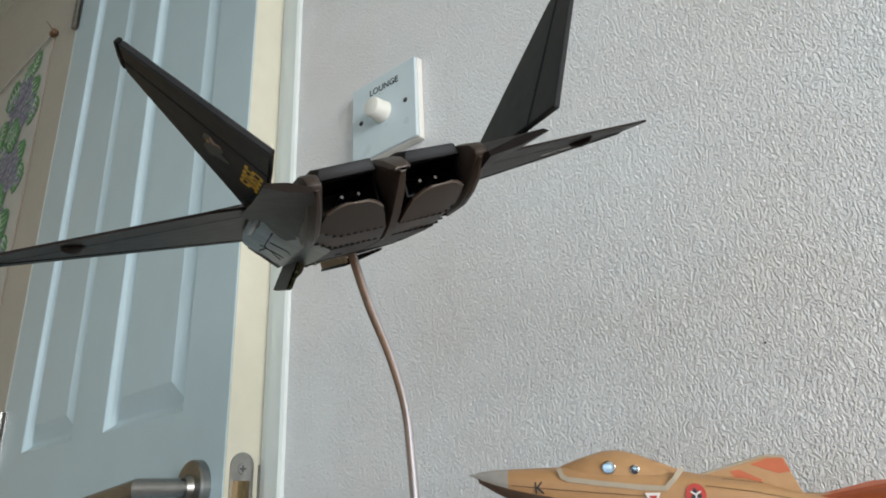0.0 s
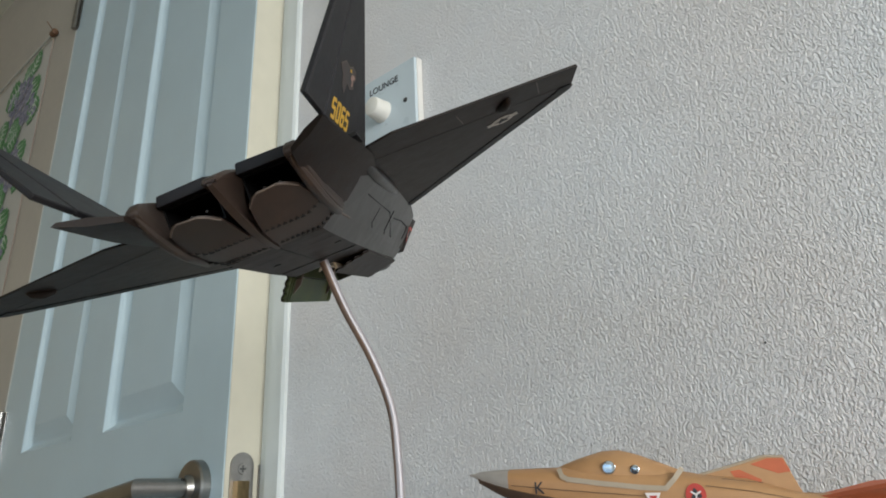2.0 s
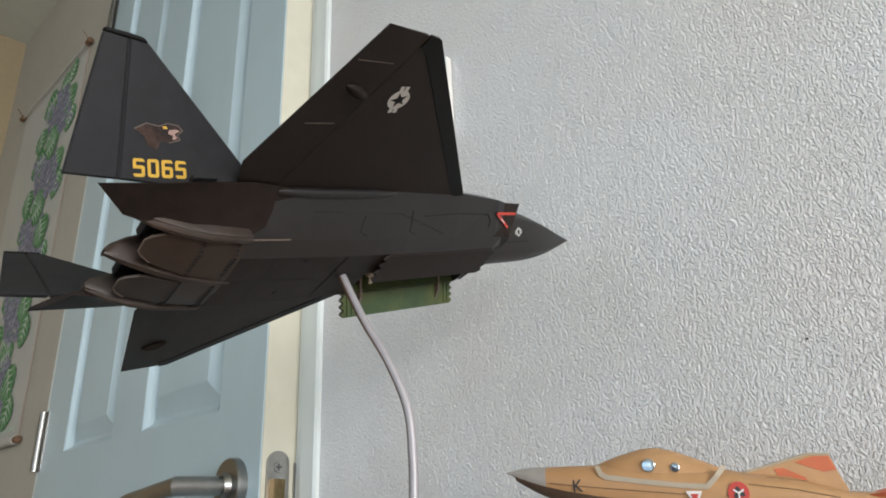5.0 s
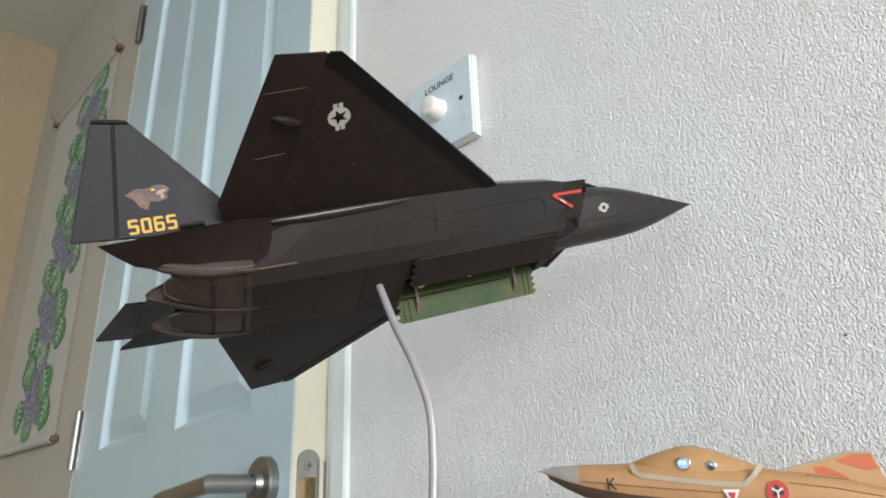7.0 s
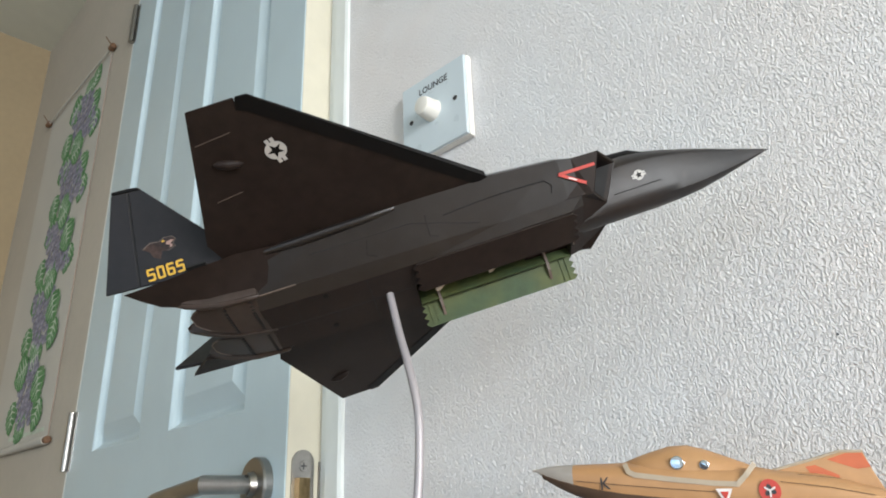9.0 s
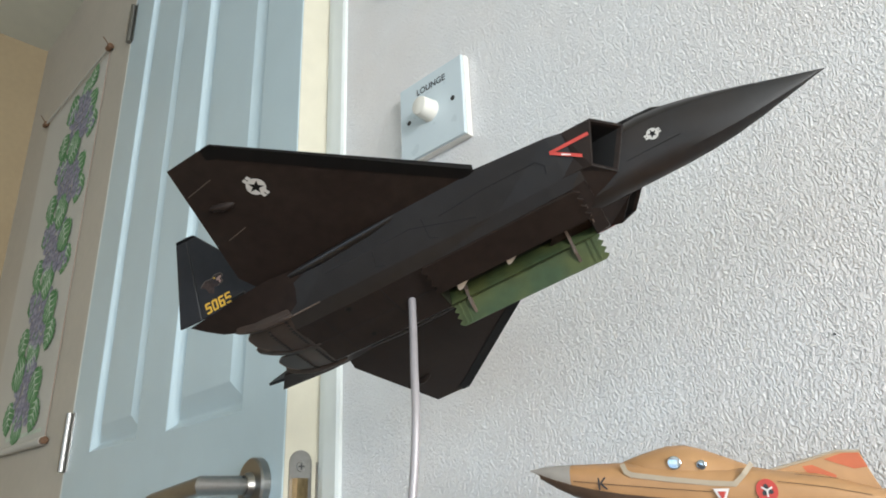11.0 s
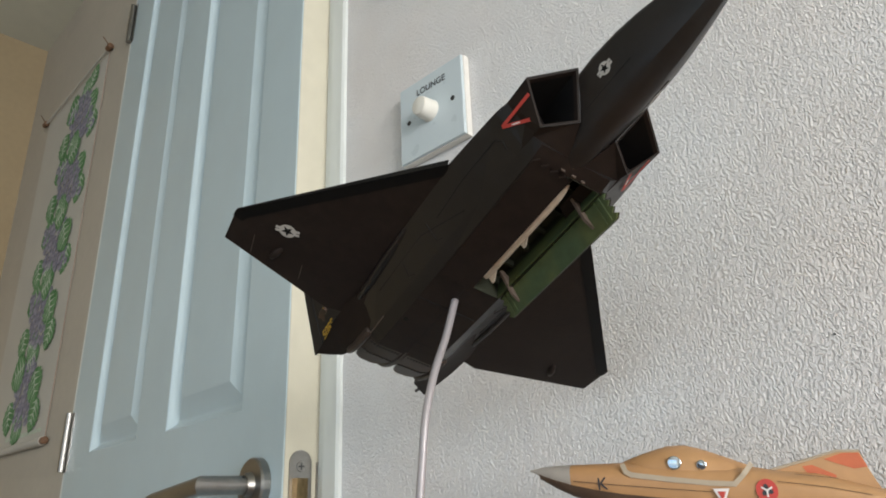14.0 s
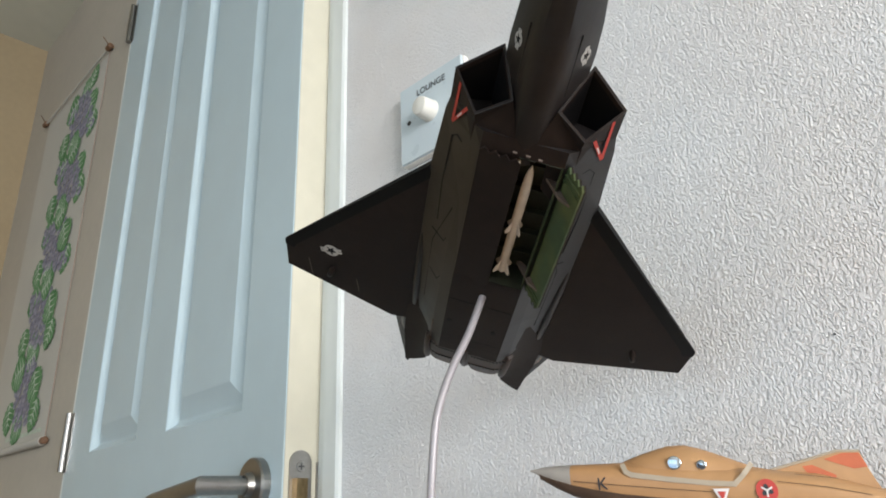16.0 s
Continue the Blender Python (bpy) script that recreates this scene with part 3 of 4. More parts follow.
def jet_bay(hull):
    x0, x1, y0, y1, z1 = -17.3, 0.8, 14.2, 96.8, 15.0
    bm = bmesh.new()
    p = [(x0, y0), (x1, y0), (x1, y1), (x0, y1)]
    # bay box, ribs and rail are darker than the door liner's green
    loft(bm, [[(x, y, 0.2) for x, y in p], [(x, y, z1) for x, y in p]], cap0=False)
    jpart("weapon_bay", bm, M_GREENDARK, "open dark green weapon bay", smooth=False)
    jpart("bay_wall", boxed(x0 + 0.1, x0 + 0.5, y0 + 0.4, y1 - 0.4, 0.3, 9.0), M_GREEN, "green primer side wall of the bay")
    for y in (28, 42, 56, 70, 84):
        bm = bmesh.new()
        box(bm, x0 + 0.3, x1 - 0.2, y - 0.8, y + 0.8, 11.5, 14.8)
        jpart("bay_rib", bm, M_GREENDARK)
    # bare wood edge along the closed half
    bm = bmesh.new()
    box(bm, -0.2, 0.9, 18, 95, -3.2, 3.0)
    jpart("bay_edge", bm, M_WOOD, "bare wood edge")
    for x, y in ((-2.5, 98.6), (3.0, 98.9), (-7.5, 98.2)):
        bm = boxed(x - 0.9, x + 0.9, y - 0.3, y + 0.3, -0.3, 0.6)
        jpart("bay_splinter", bm, M_WEAR, "paint chipped at the bay edge")
    # missile on its rail
    bm = bmesh.new()
    cx, cz = -5.2, 3.2
    tube(bm, [(cx, 22, cz), (cx, 24, cz), (cx, 78, cz), (cx, 84, cz), (cx, 89, cz), (cx, 92, cz)], [1.6, 2.1, 2.1, 1.9, 1.2, 0.15], 16)
    mis = jpart("missile", bm, M_MISSILE, "off-white air-to-air missile", smooth=True)
    for y, r, ln in ((55, 4.7, 6.5), (27, 5.2, 7.5)):
        for a in (45, 135, 225, 315):
            bm = bmesh.new()
            c, s = math.cos(radians(a)), math.sin(radians(a))
            slab(bm, [(cx + c * 1.8 - s * 0.25, y + ln / 2, cz + s * 1.8 + c * 0.25), (cx + c * r - s * 0.25, y - ln / 4, cz + s * r + c * 0.25),
                      (cx + c * r - s * 0.25, y - ln / 2, cz + s * r + c * 0.25), (cx + c * 1.8 - s * 0.25, y - ln / 2, cz + s * 1.8 + c * 0.25)], (s, 0, -c), 0.5)
            jpart("missile_fin", bm, M_MISSILE, parent=mis)
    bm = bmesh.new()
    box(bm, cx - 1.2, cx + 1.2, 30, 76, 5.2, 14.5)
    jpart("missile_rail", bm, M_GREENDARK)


def toothed(x0, x1, y0, y1, teeth, depth):
    """Outline of a panel with saw-tooth ends, in x and y."""
    out = []
    n = teeth * 2
    for k in range(n + 1):
        out.append((x0 + (x1 - x0) * k / n, y1 + (depth if k % 2 else 0)))
    for k in range(n + 1):
        out.append((x1 + (x0 - x1) * k / n, y0 - (depth if k % 2 else 0)))
    return out


def jet_bay_doors():
    bm = bmesh.new()
    slab(bm, [(x, y, -0.3 - 3.2 * (17.0 - x) / 17.4) for x, y in toothed(-0.4, 17.0, 17, 97, 4, 2.4)], (-0.18, 0, -0.98), 1.0)
    jpart("closed_bay_door", bm, M_JET)
    # hanging door: hinge line to free edge
    a, b = Vector((-18.2, 0, 2.6)), Vector((-26.2, 0, -8.8))
    d = (b - a)
    nin = Vector((d.z, 0, -d.x)).normalized()
    if nin.x < 0:
        nin = -nin
    bm = bmesh.new()
    outline = []
    for u, y in toothed(0.0, 1.0, 15.5, 95.5, 4, 2.2):
        outline.append(a + d * u + Vector((0, y, 0)))
    slab(bm, [p - nin * 1.0 for p in outline], -nin, 0.8)
    door = jpart("open_bay_door", bm, M_JET, "open bay door hanging down, black outside")
    bm = bmesh.new()
    slab(bm, [p - nin * 0.9 for p in outline], nin, 0.9)
    jpart("door_liner", bm, M_GREEN, "green primer inner face", parent=door)
    for y in (17.5, 20.5, 90.5, 93.5):
        bm = bmesh.new()
        slab(bm, [a + d * 0.06 + Vector((0, y - 0.5, 0)) + nin * 0.03, a + d * 0.94 + Vector((0, y - 0.5, 0)) + nin * 0.03, a + d * 0.94 + Vector((0, y + 0.5, 0)) + nin * 0.03, a + d * 0.06 + Vector((0, y + 0.5, 0)) + nin * 0.03], nin, 0.6)
        jpart("door_stiffener", bm, M_GREEN, parent=door)
    for y in (24.5, 83.5):
        bm = bmesh.new()
        pts = [Vector((-13.0, y, 9.0)), Vector((-11.4, y, 8.0)), a + d * 0.35 + nin * 2.6 + Vector((0, y, 0)), a + d * 0.72 + nin * 0.2 + Vector((0, y, 0)), a + d * 0.35 + nin * 0.2 + Vector((0, y, 0)), Vector((-17.5, y, 6.0))]
        slab(bm, [p - Vector((0, 0.7, 0)) for p in pts], (0, 1, 0), 1.4)
        jpart("hinge_arm", bm, M_WEAR, "worn grey-brown hinge arm", parent=door)


def jet_nose():
    # y, half width, chine z, bottom z, crown z
    secs = [(92, 13, 20, 1.4, 30), (104, 14.6, 20, 1.0, 32), (118, 16.0, 20.2, 1.5, 34), (137, 16.2, 20.6, 1.7, 35), (150, 15.3, 20.2, 1.8, 33.4), (160, 13.9, 19.6, 2.2, 30.6),
            (172, 11.5, 18.5, 3.4, 26.8), (184, 8.6, 17.3, 5.6, 23), (195, 5.6, 15.9, 8.2, 19.4), (205, 3.0, 14.6, 10.6, 16.6), (212, 1.2, 13.8, 12.4, 14.6), (215.9, 0.15, 13.3, 13.15, 13.45)]
    rings = []
    for y, w, zc, zb, zt in secs:
        h, d = zt - zc, zc - zb
        half = [(0.30, zb + 0.06 * d), (0.47, zb + 0.22 * d), (0.985, zc - 0.06 * d), (1.0, zc), (0.96, zc + 0.2 * h), (0.78, zc + 0.62 * h), (0.45, zc + 0.92 * h)]
        rings.append([(0, y, zb)] + [(w * a, y, z) for a, z in half] + [(0, y, zt)] + [(-w * a, y, z) for a, z in half[::-1]])
    bm = bmesh.new()
    loft(bm, rings)
    nose = jpart("nose", bm, M_NOSE, smooth=True)
    # canopy ridge seen in profile
    bm = bmesh.new()
    tube(bm, [(0, 118, 32), (0, 130, 34.5), (0, 145, 34), (0, 160, 29), (0, 168, 26)], [6, 8, 7.5, 4.5, 1], 16)
    jpart("canopy", bm, M_JETDARK, "dark tinted canopy", smooth=True)
    for s in (1, -1):
        bm = bmesh.new()
        tube(bm, [(s * 8.5, 155, 27.5), (s * 10.8, 157, 26.0), (s * 11.2, 159.5, 25.6)], [0.5, 0.5, 0.2], 6)
        jpart("probe", bm, M_JETDARK)
    return nose


RII, RI, RIO, RIB = (17.5, 130.2, 23.0), (34.2, 117.8, 18.2), (21.8, 109.6, 3.4), (8.7, 118.7, 5.8)


def jet_intakes():
    for s in (1, -1):
        lip = [Vector(p) for p in mir((RII, RI, RIO, RIB), s)]
        mid = [Vector(p) for p in mir(((14, 103.9, 29.5), (34.4, 103.9, 18.4), (21.2, 103.9, 4.6), (3.5, 103.9, 1.9)), s)]
        cen = sum(lip, Vector()) / 4
        inner = [p + (cen - p).normalized() * 1.3 for p in lip]
        deep = [p + Vector((0, -42, 0)) + (cen - p) * 0.12 for p in inner]
        bm = bmesh.new()
        loft(bm, [mid, lip, inner, deep], cap0=False, cap1=True)
        duct = jpart("intake", bm, M_JET)
        bm = bmesh.new()
        back = [p + Vector((0, -2.0, 0)) + (cen - p).normalized() * 0.25 for p in inner]
        deep2 = [p + Vector((0, -41, 0)) + (cen - p) * 0.14 for p in inner]
        loft(bm, [back, deep2], cap0=False, cap1=True)
        jpart("duct", bm, M_JETDARK, "black intake duct", parent=duct)
        # worn lip line
        bm = bmesh.new()
        for k in (0, 2, 3):
            a, b = lip[k], lip[(k + 1) % 4]
            tube(bm, [a, b], 0.22, 6)
        jpart("lip_edge", bm, M_LIP, "worn lip edge", parent=duct)


def jet_wings():
    for s in (1, -1):
        span = 0.990 if s > 0 else 1.022

        def P(x, y, z):
            return ((37 + (x - 37) * span) * s, y, z)
        # main box: between the front flap line and the rear hinge line
        def plate(name, pts, z_lo, th, material, label="", parent=None, thin=()):
            bm = bmesh.new()
            n = len(pts)
            lo = [P(x, y, z_lo + 3.6 * (abs(x) - 37) / 81) for x, y in pts]
            hi = [P(x, y, z_lo + th + (5.2 - th) * (abs(x) - 37) / 81) for x, y in pts]
            for k in thin:      # a feathered edge
                hi[k] = (lo[k][0], lo[k][1], lo[k][2] + 0.9)
            loft(bm, [lo, hi])
            soften(bm, 0.25, 1)
            return jpart(name, bm, material, label, parent)
        wing = plate("wing", [(37.5, 54.8), (110.9, -28.9), (112.6, -32.9), (37.5, -50.0)], 18.9, 4.2, M_JET)
        plate("leading_edge_flap", [(39.6, 61.4), (118.0, -26.9), (118.2, -31.4), (113.2, -32.5), (111.4, -28.7), (37.5, 55.4)], 18.6, 4.4, M_JETDARK, "black leading edge strip", wing)
        plate("trailing_flap", [(37.5, -50.5), (117.8, -32.2), (117.8, -50.6), (50.6, -69.8), (37.5, -66.0)], 19.0, 3.6, M_JET, "", wing, (2, 3, 4))
        bm = bmesh.new()
        slab(bm, [P(38, 60, 20.2), P(117.2, -28.2, 23.1), P(115, -36, 22.9), P(60, -54, 20.6), P(38, -56, 20.2)], (0, 0, 1), 0.8)
        jpart("wing_core", bm, M_LINE, parent=wing)
        # long actuator fairing under the root
        bm = bmesh.new()
        tube(bm, [P(37.2, -53, 19.2), P(37.0, -48, 18.4), P(37.2, -30, 18.1), P(37.6, 0, 18.6), P(37.8, 14, 19.2), P(38, 19, 20)], [0.3, 1.6, 2.4, 2.3, 1.6, 0.3], 12)
        jpart("root_fairing", bm, M_JETSIDE, smooth=True, parent=wing)
        bm = bmesh.new()
        tube(bm, [P(91.5, -51, 21.5), P(91.2, -49, 21.1), P(90, -45, 20.8), P(88.6, -41, 21.1), P(88, -39, 21.6)], [0.3, 1.6, 2.2, 1.6, 0.3], 12)
        jpart("tip_blister", bm, M_JET, smooth=True, parent=wing)
        for x in ((74, 104) if s > 0 else ()):
            bm = bmesh.new()
            slab(bm, [P(x, -36 - (118 - x) * 0.2, 18.95 + 3.6 * (x - 37) / 81), P(x + 0.35, -36 - (118 - x) * 0.2, 18.95 + 3.6 * (x - 37) / 81), P(x - 1.5, -56.5 + (x - 74) * 0.1, 18.95 + 3.6 * (x - 37) / 81), P(x - 1.85, -56.5 + (x - 74) * 0.1, 18.95 + 3.6 * (x - 37) / 81)], (0, 0, -1), 0.15)
            jpart("flap_gap", bm, M_WEAR, parent=wing)
        if s > 0:
            roundel((89.3, -25.0, 21.1), (0.98, -0.2, 0), (0.044, 0, -1), 4.5, wing)


def roundel(at, xdir, normal, r, parent):
    """Pale grey star-in-disc marking with side bars, lying on the skin."""
    m = frame_on(at, xdir, normal)
    bm = bmesh.new()
    disc = [m @ Vector((r * math.cos(a), r * math.sin(a), 0)) for a in [2 * math.pi * k / 28 for k in range(28)]]
    nz = m.to_3x3() @ Vector((0, 0, 1))
    slab(bm, disc, nz, 0.12)
    for sx in (1, -1):
        for y0, y1 in ((-0.42, -0.06), (0.06, 0.42)):
            slab(bm, [m @ Vector((sx * r * a, r * b, 0)) for a, b in ((0.8, y0), (1.42, y0), (1.42, y1), (0.8, y1))], nz, 0.10)
    d = jpart("insignia", bm, M_INSIG, "pale grey star insignia", parent)
    bm = bmesh.new()
    star = [m @ Vector((r * q * math.sin(a), r * q * math.cos(a), 0.13)) for a, q in [(math.pi * k / 5, 0.82 if k % 2 == 0 else 0.33) for k in range(10)]]
    slab(bm, star, nz, 0.08)
    jpart("insignia_star", bm, M_JETDARK, "", parent)


# fin corners, right then left (the two were not set up quite alike): rear foot, rear tip, front foot
FINS = {1: (Vector((36.8, -122.9, 22.1)), Vector((60.7, -109.0, 60.2)), Vector((37.6, -57, 19.4))),
        -1: (Vector((-34.8, -123.1, 23.8)), Vector((-60.5, -109.2, 57.6)), Vector((-38.0, -57, 19.4)))}


def block_digit(digit, w, h, t):
    """One squared stencil digit as strokes with clipped corners, centred in the XY plane."""
    x, y, c = w / 2, h / 2, t * 0.55
    bars = {"top": [(-x, y - t), (x, y - t), (x, y - c), (x - c, y), (-x + c, y), (-x, y - c)],
            "mid": [(-x, -t * 0.3), (x - c, -t * 0.3), (x, -t * 0.3), (x, t * 0.2), (x - c, t * 0.7), (-x, t * 0.7)],
            "low": [(-x, -y + c), (-x + c, -y), (x - c, -y), (x, -y + c), (x, -y + t), (-x, -y + t)],
            "ul": [(-x, 0), (-x + t, 0), (-x + t, y - t), (-x, y - t)], "ur": [(x - t, 0), (x, 0), (x, y - t), (x - t, y - t)],
            "ll": [(-x, -y + t), (-x + t, -y + t), (-x + t, 0), (-x, 0)], "lr": [(x - t, -y + t), (x, -y + t), (x, 0), (x - t, 0)]}
    used = {"5": ("top", "ul", "mid", "lr", "low"), "0": ("top", "ul", "ur", "ll", "lr", "low"), "6": ("top", "ul", "ll", "mid", "lr", "low")}[digit]
    bm = bmesh.new()
    for k, b in enumerate(used):
        slab(bm, [(px, py, 0) for px, py in bars[b]], (0, 0, 1), 0.08 + 0.006 * k)
    return bm


def jet_fins():
    for s in (1, -1):
        foot, tip, front = FINS[s]
        out = (tip - foot).cross(front - foot).normalized()
        if out.x * s < 0:
            out = -out

        def onfin(y, z):
            return Vector((foot.x - (out.y * (y - foot.y) + out.z * (z - foot.z)) / out.x, y, z))

        def plate(name, pts, th, material, parent=None):
            bm = bmesh.new()
            slab(bm, [Vector(p) - out * (th / 2) for p in pts], out, th)
            soften(bm, 0.4, 1)
            return jpart(name, bm, material, "", parent)
        dz = tip.z - 60.2
        fwd = onfin(-95.0, 58.7 + dz)
        hb, ht = onfin(-107.0, 20.9 + 0.4 * (foot.z - 22.1)), onfin(-101.2, 59.3 + dz)
        gap = Vector((0, 0.35, 0))
        fin = plate("tail_fin", [front, fwd, ht + gap, hb + gap, onfin(-85, 19.0)], 2.0, M_FIN)
        plate("rudder", [hb - gap, ht - gap, tip, foot], 1.8, M_FIN, fin)
        plate("rudder_post", [hb - gap * 3, ht - gap * 3, ht + gap * 3, hb + gap * 3], 0.9, M_LINE, fin)
        plate("fin_cap", [ht + (ht - hb) * 0.04, fwd + (fwd - front) * 0.035, fwd, tip, tip + (tip - foot) * 0.03], 2.1, M_JETDARK, fin)
        # serial number and head badge on the outer face
        xd = Vector((0, 1, 0)) if s > 0 else Vector((0, -1, 0))
        at = onfin(-93.6, 24.0) + out * 1.02
        for k, digit in enumerate("5065"):
            bm = block_digit(digit, 3.7, 5.9, 1.02)
            for v in bm.verts:
                v.co.x += (k - 1.5) * 4.62
            bm.transform(frame_on(at, xd, out))
            jpart("serial_digit", bm, M_YELLOW, "yellow serial digit", fin)
        c = onfin(-93.4, 33.3) + out * 1.02
        m = frame_on(c, xd, out)
        bm = bmesh.new()
        slab(bm, [m @ Vector(p) for p in ((-8, 1.5, 0), (-4, 3.6, 0), (0, 3.0, 0), (3, 4.2, 0), (6.5, 3.8, 0), (8, 2.2, 0), (6, 0.4, 0), (7, -1, 0), (3.2, -2.2, 0), (0.5, -1.6, 0), (-1, -5, 0), (-4, -3.4, 0), (-5, -0.5, 0))], out, 0.08)
        badge = jpart("badge", bm, M_BADGE, "bronze-brown animal-head badge with pale pink muzzle", fin)
        edge = [(-8, 1.5), (-4, 3.6), (0, 3.0), (3, 4.2), (6.5, 3.8), (8, 2.2), (6, 0.4), (7, -1), (3.2, -2.2)]
        bm = bmesh.new()
        for p, q in zip(edge, edge[1:]):
            P, Q = m @ Vector((*p, 0)) + out * 0.09, m @ Vector((*q, 0)) + out * 0.09
            w = out.cross((Q - P).normalized()) * 0.17
            slab(bm, [P - w, Q - w, Q + w, P + w], out, 0.05)
        jpart("badge_edge", bm, M_WEAR, "", badge)
        bm = bmesh.new()
        slab(bm, [m @ Vector(p) + out * 0.09 for p in ((1.2, 3.0, 0), (2.4, 3.2, 0), (3.0, 2.4, 0), (1.6, 2.2, 0))], out, 0.06)
        jpart("badge_eye", bm, M_YELLOW, "", badge)
        bm = bmesh.new()
        slab(bm, [m @ Vector(p) + out * 0.09 for p in ((3.4, 2.0, 0), (5.6, 2.4, 0), (7.0, 2.0, 0), (5.2, 0.8, 0), (6.0, -0.6, 0), (4.4, -1.2, 0), (4.6, 0.2, 0), (3.0, 0.8, 0))], out, 0.06)
        jpart("badge_face", bm, M_PINK, "", badge)


def jet_tail():
    for s in (1, -1):
        def ring(y, pts):
            return [(x * s, y, z) for x, z in pts]
        # boom: thins to a swept trailing edge, outer corner furthest aft
        bm = bmesh.new()
        loft(bm, [ring(-26, [(23.0, 18), (30, 21.0), (35, 19.6), (37.0, 18.6), (30, 11.6), (23.0, 5.2)]),
                  ring(-60, [(23.6, 18), (32, 23.5), (38, 21.6), (41.6, 18.4), (32.0, 14.6), (23.6, 6.3)]),
                  ring(-80, [(23.8, 18), (31, 22.8), (37.4, 21.2), (41, 17.8), (31.6, 15.2), (23.8, 9.0)]),
                  ring(-94, [(24.0, 17.8), (30.5, 21.0), (36.8, 20.2), (39.6, 17.6), (31.6, 16.0), (24.0, 13.0)]),
                  [(x * s, y, z) for x, y, z in ((25.0, -102.0, 17.4), (31, -107.6, 18.8), (37.0, -113.2, 19.0), (38.2, -114.2, 18.0), (32, -108.6, 16.4), (25.0, -102.6, 15.8))]])
        boom = jpart("tail_boom", bm, M_JET, smooth=True)
        bm = bmesh.new()
        box(bm, s * 40.0 - 1.4, s * 40.0 + 1.4, -84, -75, 19.3, 20.5)
        jpart("vent", bm, M_LINE, "narrow black vent slot", boom)
        # wall between boom and nozzle, with a polished lower ridge
        bm = bmesh.new()
        side = [(-57.5, 5.0), (-66, 5.4), (-75, 6.6), (-84, 9.2), (-92, 12.6), (-99.6, 17.0), (-99.4, 19.0), (-96, 21.2), (-86, 23.0), (-60, 24.0)]
        slab(bm, [(s * 21.9, y, z) for y, z in side], (s, 0, 0), 4.3)
        soften(bm, 1.1, 2)
        jpart("nozzle_wall", bm, M_PETAL, "brown nozzle side wall", boom, smooth=True)
        bm = bmesh.new()
        tube(bm, [(s * 23.9, -57.2, 5.2), (s * 23.9, -59, 5.3), (s * 23.9, -75, 7.1), (s * 23.9, -84, 9.7), (s * 23.8, -92, 13.0), (s * 23.6, -99, 16.9)], [0.5, 1.5, 1.8, 1.9, 1.7, 0.7], 10)
        jpart("keel_edge", bm, M_PETAL, "", boom, smooth=True)
        # nozzle box
        bm = bmesh.new()
        loft(bm, [ring(-64, [(4, 5.6), (21.8, 6.6), (21.8, 22), (4, 22)]), ring(-84, [(4.2, 11.0), (21.8, 11.2), (21.8, 20.4), (4.2, 20.6)]),
                  ring(-84, [(4.7, 11.5), (21.3, 11.7), (21.3, 19.9), (4.7, 20.1)]), ring(-62, [(6, 11), (20, 11), (20, 18.5), (6, 18.5)])], cap0=False)
        noz = jpart("nozzle", bm, M_JETDARK, "black square engine nozzle")
        for x in (9.5, 14.5):
            bm = bmesh.new()
            tube(bm, [(s * x, -66, 13), (s * x, -83, 15.2)], [0.7, 0.5], 8)
            jpart("spray_bar", bm, M_PETAL, "", noz, smooth=True)
        # upper plate with a bevelled aft edge
        bm = bmesh.new()
        loft(bm, [ring(-58, [(3.4, 22.4), (22, 22.0), (22, 25.4), (3.4, 26.0)]), ring(-83, [(3.6, 20.7), (22, 20.4), (22, 24.4), (3.6, 24.8)]), ring(-89, [(4.2, 20.2), (21.4, 20.0), (20.4, 23.4), (5.2, 23.7)])])
        soften(bm, 0.5, 2)
        jpart("upper_plate", bm, M_FIN, "", noz, smooth=True)
        # lower fixed band and lower petal
        def under(y, xs, zs, th=1.2):
            lo = list(zip(xs, zs))
            return ring(y, lo + [(x, z + th) for x, z in lo[::-1]])
        bm = bmesh.new()
        loft(bm, [under(-59.5, (1.4, 17, 23.2), (1.5, 1.8, 5.6)), under(-67, (1.6, 17, 23), (2.8, 3.2, 6.2)), under(-75, (1.8, 17, 22.8), (4.8, 5.1, 7.4))])
        jpart("nozzle_band", bm, M_PETAL, "", noz, smooth=True)
        bm = bmesh.new()
        loft(bm, [under(-75.3, (2.2, 17, 22.4), (4.5, 4.8, 7.1)), under(-83, (3.4, 16.6, 21.6), (7.6, 7.8, 9.2)), under(-88, (4.6, 16.0, 20.6), (9.7, 9.9, 10.7), 1.0),
                  under(-91.4, (7.2, 14.2, 18.0), (11.0, 11.1, 11.5), 0.8), under(-93, (9.4, 13, 15.6), (11.7, 11.7, 12.0), 0.5)])
        petal = jpart("lower_petal", bm, M_PETAL, "burnt brown lower nozzle petal with clipped corners", noz, smooth=True)
        bm = bmesh.new()
        tube(bm, [(s * 20.6, -88, 10.7), (s * 18.0, -91.4, 11.5), (s * 15.6, -93, 12.0), (s * 9.4, -93, 11.7), (s * 7.2, -91.4, 11.0), (s * 4.6, -88, 9.7)], 0.3, 6)
        jpart("petal_rim", bm, M_WEAR, "worn petal rim", petal, smooth=True)
